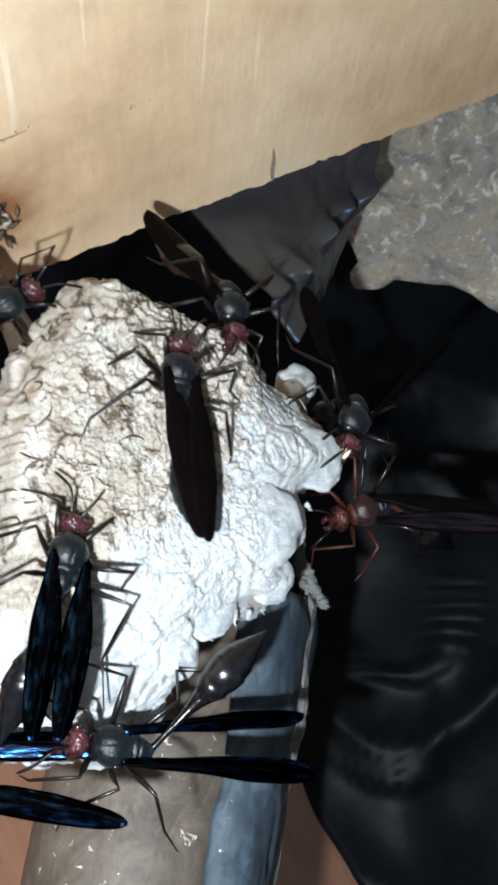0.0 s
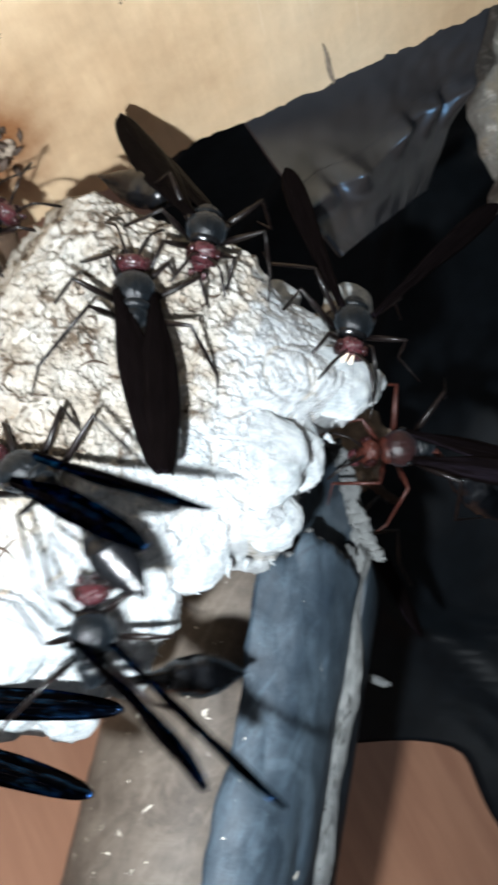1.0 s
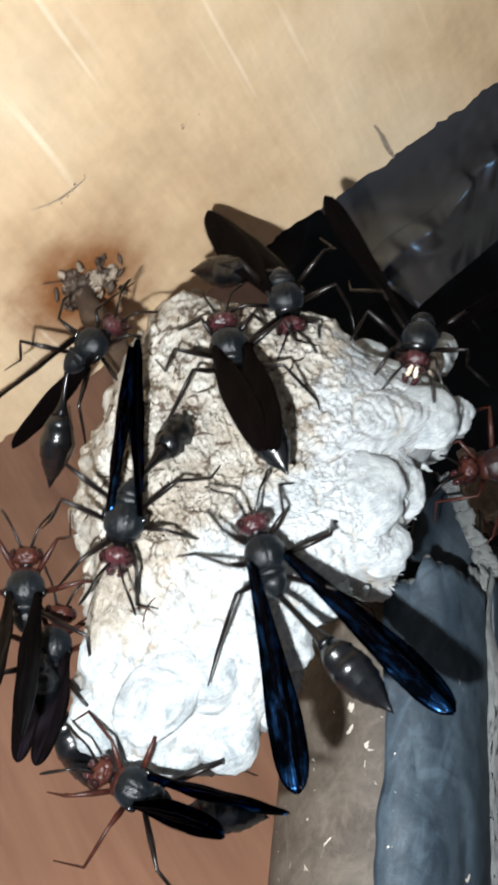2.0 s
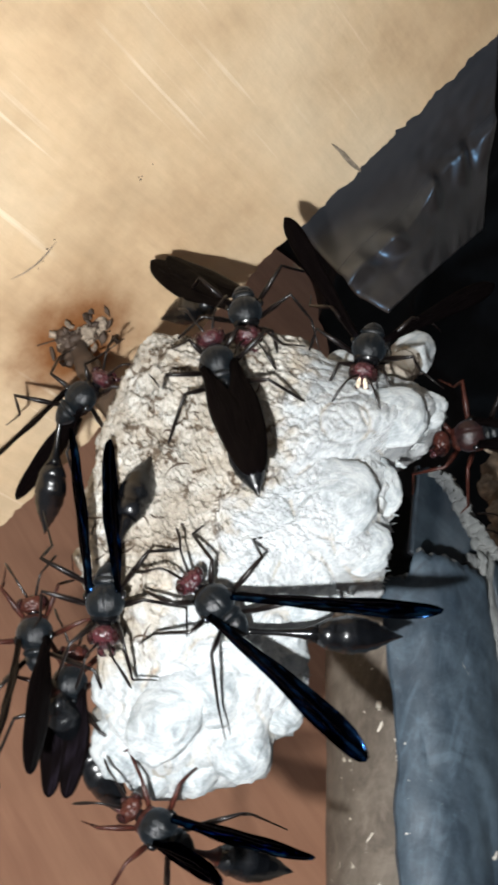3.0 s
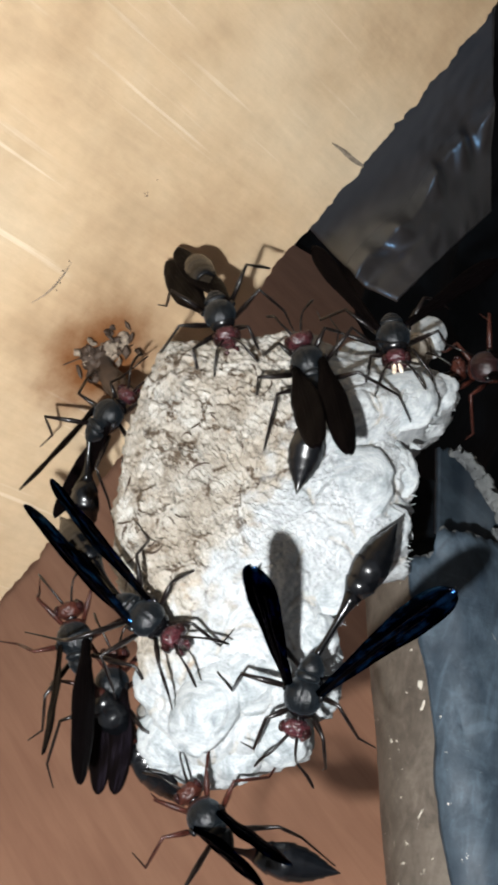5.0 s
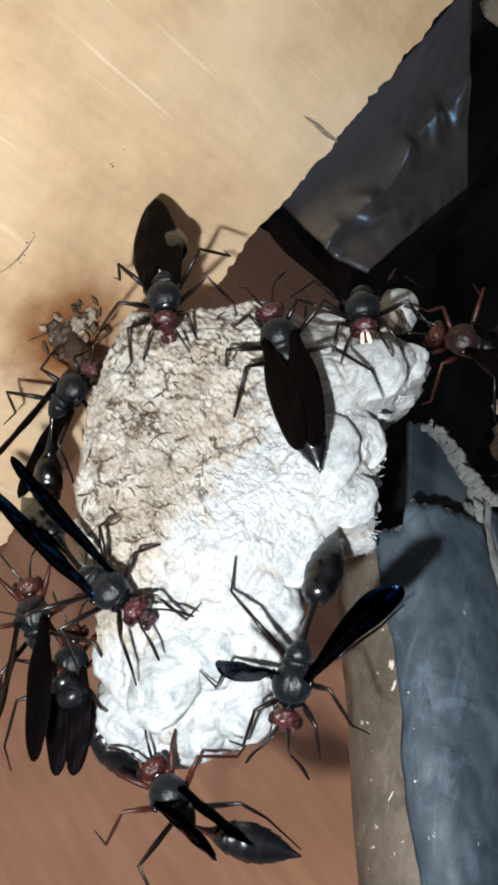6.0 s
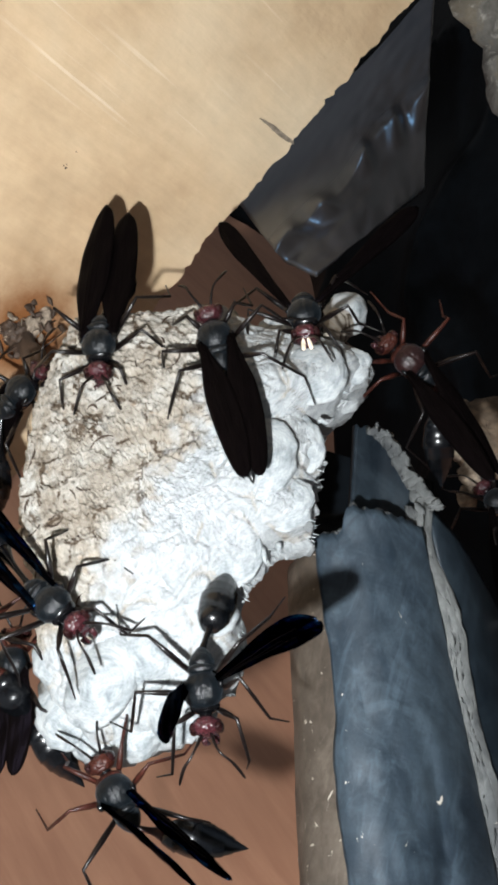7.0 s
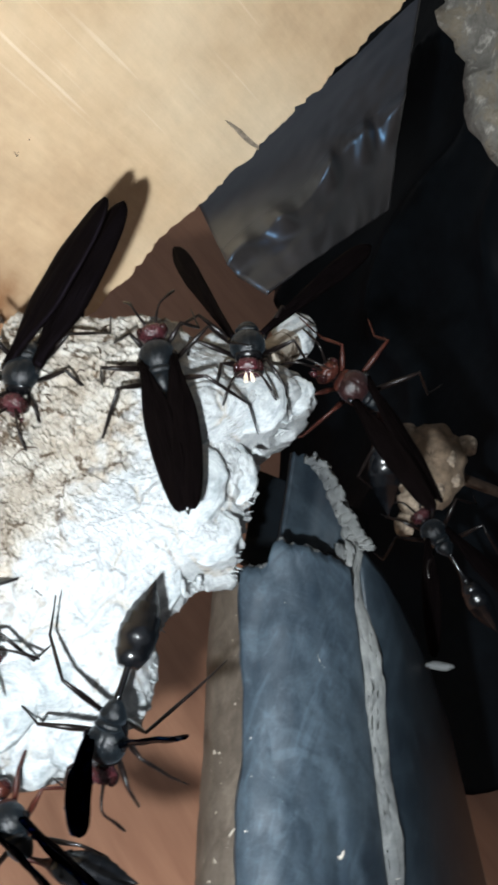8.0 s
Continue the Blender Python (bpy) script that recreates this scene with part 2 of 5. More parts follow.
BOARD = wood_board()
WALL_WOOD = wall_wood()
PAPER = paper()
SILK = silk()
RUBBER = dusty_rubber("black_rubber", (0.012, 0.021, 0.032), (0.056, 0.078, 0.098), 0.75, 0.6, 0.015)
# darker copy of the rubber: shade put into the flap's and rear wall's colour
SHADED_RUBBER = dusty_rubber("shaded_rubber", (0.005, 0.009, 0.014), (0.022, 0.032, 0.041), 0.6, 0.5, -0.03)
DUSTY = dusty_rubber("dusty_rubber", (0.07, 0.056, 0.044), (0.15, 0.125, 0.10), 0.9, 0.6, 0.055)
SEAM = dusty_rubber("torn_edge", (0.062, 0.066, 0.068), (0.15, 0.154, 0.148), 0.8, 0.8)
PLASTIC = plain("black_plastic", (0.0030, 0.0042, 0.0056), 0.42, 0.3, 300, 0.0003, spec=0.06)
FILM = plain("dull_black_plastic", (0.036, 0.030, 0.027), 0.43, 0.35, 60, 0.00005, tint=(0.3, 0.6, 1.0), spec=0.8)
CONCRETE = concrete()
PLASTER = plain("grey_plaster", (0.3, 0.29, 0.27), 0.9, 0.15, 12, 0.002)
DARK_PULP = plain("dark_stalk", (0.05, 0.03, 0.018), 0.7, 0.4, 700)
BROWN_PULP = plain("brown_pulp", (0.12, 0.085, 0.055), 0.85, 0.5, 500, 0.0006)
GREY_PULP = plain("grey_scraps", (0.24, 0.19, 0.14), 0.85, 0.5, 900, 0.0006)
BLACK = chitin("black_chitin", (0.0022, 0.0022, 0.0026), 0.2, 0.0, 0.2, 0.35)
GASTER = chitin("gaster_chitin", (0.0022, 0.0026, 0.0034), 0.27, 0.0, 0.2, 0.5)
SLATE = chitin("slate_chitin", (0.0019, 0.0030, 0.0041), 0.34, 0.04, 1.0, 0.26)
RED = chitin("red_brown_chitin", (0.026, 0.0060, 0.0076), 0.24, 0.02, 1.0, 0.45)
UMBER = chitin("umber_chitin", (0.012, 0.0042, 0.0040), 0.32, 0.03, 1.0, 0.35)
RUST = chitin("rust_chitin", (0.027, 0.007, 0.0045), 0.42, 0.0, 0.6)
LEG = chitin("dark_leg", (0.0045, 0.003, 0.0028), 0.3, 0.0, 0.3, 0.3)
EYE = chitin("eye", (0.012, 0.004, 0.004), 0.12, 0.0)
CREAM = chitin("cream_face", (0.72, 0.60, 0.45), 0.45, 0.0)
WING = wing_film("dark_wing", (0.0018, 0.0013, 0.0013), (0.75, 0.6, 0.95), 0.015)
WING_BLUE = wing_film("blue_wing", (0.004, 0.005, 0.008), (0.012, 0.042, 0.115), 1.0)
HOUSING = plain("torch_housing", (0.03, 0.03, 0.03), 0.5)
TORCH = glow()


# ---- mesh helpers (millimetres in, metres out) ----
MM = 0.001


def linked(name, me, material, parent=None, label="", smooth=True):
    me.materials.append(material)
    if smooth:
        me.polygons.foreach_set("use_smooth", [True] * len(me.polygons))
    ob = new(name, me)
    if parent is not None:
        ob.parent = parent
    if label:
        tagged(ob, label)
    return ob


def from_lists(name, verts, faces, material, parent=None, label="", smooth=True):
    me = bpy.data.meshes.new(name)
    me.from_pydata([tuple(v) for v in verts], [], faces)
    me.update()
    return linked(name, me, material, parent, label, smooth)


def part(name, bm, material, parent=None, label="", smooth=True):
    me = bpy.data.meshes.new(name)
    bmesh.ops.recalc_face_normals(bm, faces=bm.faces)
    bm.to_mesh(me)
    bm.free()
    return linked(name, me, material, parent, label, smooth)


def grid_faces(rows, cols, closed=False):
    fs = []
    for i in range(rows - 1):
        for j in range(cols if closed else cols - 1):
            k = (j + 1) % cols
            fs.append((i * cols + j, i * cols + k, (i + 1) * cols + k, (i + 1) * cols + j))
    return fs


def fractal(p, scale, octaves=4):
    return noise.fractal(Vector(p) * scale, 0.7, 2.0, octaves)


def ellipsoid(bm, centre, radii, seg=14, rings=9, turn=None, lumps=0.0, lump_scale=1.0):
    """Adds an ellipsoid in millimetres, with optional lumps."""
    r = bmesh.ops.create_uvsphere(bm, u_segments=seg, v_segments=rings, radius=1)
    turn = turn or Matrix.Identity(3)
    for v in r["verts"]:
        q = Vector((v.co.x * radii[0], v.co.y * radii[1], v.co.z * radii[2]))
        if lumps:
            q *= 1 + lumps * noise.noise(v.co * lump_scale + Vector(centre))
        v.co = (Vector(centre) + turn @ q) * MM


def tube(bm, pts, radii, sides=7):
    """Adds a round tube through points in millimetres, closed at both ends."""
    pts = [Vector(p) for p in pts]
    rings, ref = [], None
    for i, p in enumerate(pts):
        d = (pts[min(i + 1, len(pts) - 1)] - pts[max(i - 1, 0)]).normalized()
        if ref is None:
            ref = d.orthogonal().normalized()
        ref = (ref - d * ref.dot(d)).normalized()
        side = d.cross(ref)
        rings.append([bm.verts.new((p + (ref * math.cos(a) + side * math.sin(a)) * radii[i]) * MM)
                      for a in (2 * math.pi * k / sides for k in range(sides))])
    for a, b in zip(rings, rings[1:]):
        for k in range(sides):
            bm.faces.new((a[k], a[(k + 1) % sides], b[(k + 1) % sides], b[k]))
    bm.faces.new(rings[0][::-1])
    bm.faces.new(rings[-1])


def smooth_line(pts, n):
    """Catmull-Rom through points, n steps to each stretch."""
    pts = [Vector(p) for p in pts]
    out = []
    for i in range(len(pts) - 1):
        a, b, c, d = pts[max(i - 1, 0)], pts[i], pts[i + 1], pts[min(i + 2, len(pts) - 1)]
        for k in range(n):
            t = k / n
            out.append(0.5 * ((2 * b) + (c - a) * t + (2 * a - 5 * b + 4 * c - d) * t * t + (3 * b - a - 3 * c + d) * t ** 3))
    out.append(pts[-1])
    return out


def smoothstep(a, b, x):
    t = np.clip((x - a) / (b - a), 0, 1)
    return t * t * (3 - 2 * t)


def box(name, lo, hi, material, parent=None, label=""):
    bm = bmesh.new()
    bmesh.ops.create_cube(bm, size=1)
    for v in bm.verts:
        v.co = [l + (c + 0.5) * (h - l) for c, l, h in zip(v.co, lo, hi)]
    return part(name, bm, material, parent, label, smooth=False)


# ---- structure: room, board, walls ----
def edge_y(x):
    return 0.2347 + 0.3680 * x


def build_structure():
    # the board: a flat sheet whose far edge is worn and slightly uneven
    nx = 640
    xs = [-0.16 + 0.46 * i / nx for i in range(nx + 1)]
    verts, faces = [], []
    for x in xs:
        rag = 0.0011 * noise.noise((x * 240, 0, 3)) + 0.0009 * noise.noise((x * 700, 1, 0)) + 0.0006 * noise.noise((x * 1900, 5, 0))
        rag += -0.0012 * math.exp(-((x - 0.033) / 0.006) ** 2)
        y1 = edge_y(x) + rag
        for y, z in ((-0.35, 1.132), (y1 - 0.05, 1.132), (y1 - 0.0012, 1.132), (y1, 1.1335), (y1, 1.1485), (y1 - 0.002, 1.15), (-0.35, 1.15)):
            verts.append((x, y, z))
    faces = grid_faces(nx + 1, 7, closed=True)
    faces += [tuple(range(7)), tuple(range(nx * 7, nx * 7 + 7))[::-1]]
    ob = from_lists("shelf_board", verts, faces, BOARD, smooth=False)
    tagged(ob, "pale tan wooden board with scratches and a rusty stain, overhead", "board", kind="structure")

    # the splinter hole in the board's edge
    bm = bmesh.new()
    ellipsoid(bm, (0, 0, 0), (5.5, 0.42, 0.05), 18, 8, None, 0.5, 1.7)
    dent = part("splinter", bm, GREY_PULP, ob, "dark splintered crack at the board's edge")
    dent.location = (0.0550, 0.2497, 1.132)
    dent.rotation_euler = (0, 0, radians(104))

    # a short curved crack in the face
    bm = bmesh.new()
    tube(bm, [(-4.9, -0.5, 0), (-2.4, 0.3, 0), (0, 0.5, 0), (2.4, 0.2, 0), (4.9, -0.4, 0)], [0.05, 0.16, 0.22, 0.18, 0.05], 6)
    for w in bm.verts:
        w.co.z *= 0.3
    crack = part("crack", bm, GREY_PULP, ob)
    crack.location = (0.0188, 0.1988, 1.132)
    crack.rotation_euler = (0, 0, radians(27))

    r = random.Random(21)
    for x, y, n, spread in ((0.0388, 0.2098, 4, 0.0007), (0.0200, 0.1993, 4, 0.0018)):
        for k in range(n):
            bm = bmesh.new()
            ellipsoid(bm, (0, 0, 0), (r.uniform(0.1, 0.3), r.uniform(0.1, 0.22), 0.05), 8, 5)
            sp = part("speck", bm, DARK_PULP, ob)
            sp.location = (x + r.gauss(0, spread), y + r.gauss(0, spread), 1.132)
            sp.rotation_euler = (0, 0, r.uniform(0, 3))

    # the reddish wooden side wall
    along, normal = Vector((0.52, 0.854, 0)), Vector((0.854, -0.52, 0))
    p0 = Vector((-0.153, 0.272, 0))
    vs = []
    for s in (0, 0.02):
        for a, z in ((-0.10, 0.3), (0.9, 0.3), (0.9, 1.9), (-0.10, 1.9)):
            q = p0 + along * a - normal * s
            vs.append((q.x, q.y, z))
    w = from_lists("wall_wood", vs, [(0, 1, 2, 3), (7, 6, 5, 4), (0, 4, 5, 1), (1, 5, 6, 2), (2, 6, 7, 3), (3, 7, 4, 0)], WALL_WOOD, smooth=False)
    tagged(w, "reddish brown wooden panel behind the nest, in shade", "wall", kind="structure")

    # concrete with a broken corner
    rows, cols = 70, 80
    vs = []
    for i in range(rows):
        for j in range(cols):
            a, c = i / (rows - 1), j / (cols - 1)
            left = 0.0635
            for _ in range(4):
                foot = 1.1407 - 1.02 * (left - 0.063)
                left = 0.0628 + 0.56 * (foot + a ** 1.3 * (1.6 - foot) - 1.138)
            left += 0.003 * noise.noise((a * 30, 3, 3))
            x = left + c * (0.42 - left)
            low = 1.1407 - 1.02 * (x - 0.063) + 0.004 * noise.noise((x * 70, 4, 0)) + 0.004 * noise.noise((x * 200, 9, 0))
            z = low + a ** 1.3 * (1.6 - low)
            y = 0.326 + 0.012 * fractal((x, 0, z), 60) * 0.5 + 0.005 * math.exp(-c * 22) + 0.005 * math.exp(-a * 18)
            x += 0.003 * fractal((x, 7, z), 120)
            vs.append((x, y, z))
    n0 = len(vs)
    vs += [(x + 0.004, y + 0.012, z + 0.004) for x, y, z in vs]
    fs = [f[::-1] for f in grid_faces(rows, cols)]
    fs += [tuple(n0 + k for k in f) for f in grid_faces(rows, cols)]
    rim = [j for j in range(cols)] + [i * cols + cols - 1 for i in range(1, rows)] + [(rows - 1) * cols + j for j in range(cols - 2, -1, -1)] + [i * cols for i in range(rows - 2, 0, -1)]
    for a, b in zip(rim, rim[1:] + rim[:1]):
        fs.append((a, b, n0 + b, n0 + a))
    ob = from_lists("wall_concrete", vs, fs, CONCRETE)
    tagged(ob, "rough grey concrete with a broken lower edge", "wall", kind="structure")

    # the ground far below
    tagged(box("floor", (-0.7, -0.6, -0.1), (0.7, 0.8, 0.0), PLASTER), "plain grey floor far below in the dark", "floor", kind="structure")


def sheet(name, place, rows, cols, material, thick=0.0008):
    """A sheet from place(a, c) with a and c from 0 to 1; it gets a thickness."""
    vs = [place(i / (rows - 1), j / (cols - 1)) for i in range(rows) for j in range(cols)]
    ob = from_lists(name, vs, grid_faces(rows, cols), material)
    md = ob.modifiers.new("thickness", "SOLIDIFY")
    md.thickness = thick
    return ob


def build_plastic():
    # the near fold, tucked behind the board's edge: its lower lip, its crease, and the line where it passes the board
    lip_l, lip_r = Vector((0.0425, 0.2380, 1.0955)), Vector((0.0560, 0.2785, 1.1195))
    crease_l, crease_r = Vector((0.0420, 0.2339, 1.1015)), Vector((0.0722, 0.2800, 1.1335))
    top_l, top_r = Vector((0.0385, 0.2515, 1.1340)), Vector((0.0850, 0.2890, 1.1500))

    def near(a, c):
        lip, crease, top = lip_l.lerp(lip_r, c), crease_l.lerp(crease_r, c), top_l.lerp(top_r, c)
        ruffle = 0.0026 * math.sin(c * 27 + 10 * (a - 0.36) + 3 * noise.noise((c * 5, 2, 0))) + 0.0009 * noise.noise((c * 17, 4, 4))
        crease = crease + Vector((0, 0, 0.0012 * math.sin(c * 11 + 0.6)))
        if a < 0.36:
            p = lip.lerp(crease, a / 0.36)
        else:
            p = crease + (top - crease) * ((a - 0.36) / 0.46)
        # the crease is rounded, with a shallow trough below it
        wr = 0.0006 * math.exp(-((a - 0.38) / 0.05) ** 2) - 0.0012 * math.exp(-((a - 0.24) / 0.06) ** 2)
        wr += 0.0012 * noise.noise((a * 4 + c, c * 3, 1)) + 0.0007 * noise.noise((a * 3, c * 11, 5)) * (1 - a)
        wr += 0.0004 * noise.noise((a * 11, c * 14, 8)) + ruffle * math.exp(-((a - 0.36) / 0.095) ** 2)
        return p + Vector((0.4, -0.7, -0.59)) * wr

    fold = new("plastic_fold")
    tagged(fold, "creased black plastic sheeting tucked behind the board's edge", "plastic sheet")
    for name, a0, a1 in (("lower_panel", 0.0, 0.46), ("upper_panel", 0.455, 1.0)):
        sheet(name, lambda a, c: near(a0 + (a1 - a0) * a, c), 50, 70, FILM).parent = fold

    # the deep sheet that hangs behind everything
    def deep(a, c):
        z = 0.80 + a * 0.85
        left = -0.014 + 0.006 * noise.noise((z * 30, 2, 0)) - 0.056 * float(smoothstep(1.045, 1.085, z)) + 0.056 * float(smoothstep(1.19, 1.25, z))
        x = left + c * (0.42 - left)
        y = 0.385 + 0.10 * max(0, a - 0.38) + 0.008 * noise.noise((x * 22, z * 18, 0))
        ridge = 1 - abs(noise.noise((x * 14 + 3, z * 16, 4)))
        y -= 0.006 * ridge ** 8 + 0.0015 * noise.noise((x * 60, z * 50, 9))
        # two sagging creases
        for x0, z0, sag in ((0.030, 1.0525, 45), (0.014, 1.030, 55)):
            y -= 0.0030 * math.exp(-((z - z0 - sag * (x - x0) ** 2) / 0.0022) ** 2) * math.exp(-((x - x0) / 0.02) ** 4)
        return (x, y, z)

    ob = sheet("plastic_sheet", deep, 300, 180, PLASTIC)
    tagged(ob, "crumpled glossy black plastic sheet hanging in deep shade", "plastic sheet")


# ---- the nest: its own frame, u right, v up, h out of its face ----
NEST = Matrix(((0.47790, 0.61723, 0.62496, 0.02018), (0.59910, 0.29136, -0.74586, 0.21395), (-0.64244, 0.73087, -0.23048, 1.07131), (0, 0, 0, 1)))
HUB = (-10.0, -5.0)
# the rim's distance from the hub every 7.5 degrees, counter-clockwise from u
RIM = [22.5, 23.2, 24.6, 25.2, 26.6, 37.0, 38.4, 37.4, 36.0, 34.5, 33.6, 33.0, 32.2, 32.0, 32.4, 34.2, 35.6, 31.6, 29.0, 27.0, 25.4, 23.8, 22.5, 21.8,
       21.5, 21.5, 21.3, 21.4, 21.3, 21.8, 23.4, 26.6, 30.8, 34.2, 36.0, 36.4, 35.4, 34.4, 33.2, 28.6, 26.4, 21.0, 19.0, 19.0, 18.6, 20.0, 23.4, 23.0]


def rim_at(angle):
    a = (math.degrees(angle) % 360) / 7.5
    i = int(a)
    t = a - i
    p = [RIM[(i + k) % 48] for k in (-1, 0, 1, 2)]
    return 0.5 * (2 * p[1] + (p[2] - p[0]) * t + (2 * p[0] - 5 * p[1] + 4 * p[2] - p[3]) * t * t + (3 * p[1] - p[0] - 3 * p[2] + p[3]) * t ** 3)


def silk_at(u, v):
    wob = 4.0 * noise.noise((u * 0.16, v * 0.16, 0)) + 4.5 * noise.noise((u * 0.5, v * 0.5, 3))
    line = 1 - 0.52 * (5 - v) if v < 5 else 1 + 0.08 * (v - 5)
    return max(float(smoothstep(-8, 5, u - line + wob)), float(smoothstep(-26, -32, v + 0.5 * wob)) * float(smoothstep(-27, -21, u)))


def face_height(u, v, rho):
    h = 6.5 * (1 - rho ** 4) - 1
    h -= 0.30 * max(0, -v - 16)
    h -= 0.45 * max(0, v - 12) * float(smoothstep(-6, 6, u))
    h += 2.0 * math.exp(-((u - 8) ** 2 + (v + 5) ** 2) / 90)
    return h


CELLS = []
_r = random.Random(4)
for _i in range(-9, 9):
    for _j in range(-9, 9):
        CELLS.append((7.2 * (_i + 0.5 * (_j % 2)) + _r.uniform(-1.3, 1.3), 6.2 * _j + _r.uniform(-1.3, 1.3)))
CELL_ARRAY = np.array(CELLS)
# the small cells of the pulp side
SMALL = np.array([(5.2 * (i + 0.5 * (j % 2)) + _r.uniform(-1.3, 1.3), 4.6 * j + _r.uniform(-1.3, 1.3)) for i in range(-10, 7) for j in range(-11, 10)])
SMALL_TOP = [_r.uniform(0.1, 1.0) for _ in SMALL]


# sealed cells: u, v, radius, stretch along v, lift
CAPS = [(-21.0, -36.8, 3.9, 1.2, -3.6), (-13.9, -33.6, 4.6, 1.5, -0.6), (-16.9, -39.5, 3.6, 0.9, -5.2), (-10.6, -38.4, 3.7, 1.0, -4.6), (-4.4, -35.2, 4.3, 1.15, -3.4),
        (-8.6, -28.6, 4.4, 1.3, -1.6), (-22.6, -30.0, 3.0, 1.2, -3.0), (0.6, -29.6, 3.0, 1.1, -2.6), (0.4, -22.6, 3.4, 1.2, -2.0), (5.4, -2.7, 6.2, 1.0, -0.8), (10.7, 2.3, 3.6, 1.3, -2.2),
        (9.6, -8.0, 4.2, 0.95, -1.8), (2.5, -15.4, 4.4, 1.1, -1.6), (12.4, 12.7, 5.0, 0.95, -1.2), (5.5, 9.8, 3.6, 1.1, -1.8), (16.8, 17.0, 3.0, 1.1, -2.4), (3.3, 28.0, 3.4, 0.8, -4.0), (8.4, 19.5, 3.4, 1.0, -2.0)]
CAP_ARRAY = np.array(CAPS)


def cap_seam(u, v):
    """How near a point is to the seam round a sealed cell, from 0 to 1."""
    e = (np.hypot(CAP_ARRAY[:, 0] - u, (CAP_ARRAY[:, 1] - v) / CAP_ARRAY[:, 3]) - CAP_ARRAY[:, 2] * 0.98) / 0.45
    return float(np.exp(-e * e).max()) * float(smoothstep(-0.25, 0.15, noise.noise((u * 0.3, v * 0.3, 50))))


def pulp_relief(u, v):
    """Shallow cells, some with a lifted paper lip over a crack, crumpled and flaking all over."""
    wu = u + 1.5 * noise.noise((u * 0.3, v * 0.3, 21)) + 0.5 * noise.noise((u * 1.2, v * 1.2, 25))
    wv = v + 1.5 * noise.noise((u * 0.3, v * 0.3, 31)) + 0.5 * noise.noise((u * 1.2, v * 1.2, 35))
    d = np.hypot(SMALL[:, 0] - wu, SMALL[:, 1] - wv)
    a, b = np.argpartition(d, 1)[:2]
    if d[a] > d[b]:
        a, b = b, a
    side = math.sin(12.9898 * (a + b) + 78.233 * a * b)
    gap = d[b] - d[a]
    cup = -0.7 * SMALL_TOP[a] * max(0.0, 1 - (d[a] / 2.9) ** 2)
    rim = 0.3 * abs(side) * math.exp(-(gap / 0.7) ** 2)
    lip = 0.8 * max(0.0, side - 0.1) * (math.exp(-((gap - 0.55) / 0.28) ** 2) - 0.5 * math.exp(-((gap - 1.3) / 0.5) ** 2)) if a > b else 0.0
    # flakes: small terraces with sharp fronts
    q = 3.0 * noise.noise((wu * 0.42, wv * 0.42, 61)) + 1.2 * noise.noise((u * 1.1, v * 1.1, 63))
    flake = 0.42 * (q - math.floor(q)) ** 2.2
    ragged = 0.28 * noise.noise((u * 1.6, v * 1.6, 41)) + 0.3 * (1 - abs(noise.noise((u * 0.9 + v * 0.4, v * 0.6, 43)))) ** 5
    return 1.35 * (cup + rim - lip + flake + ragged)


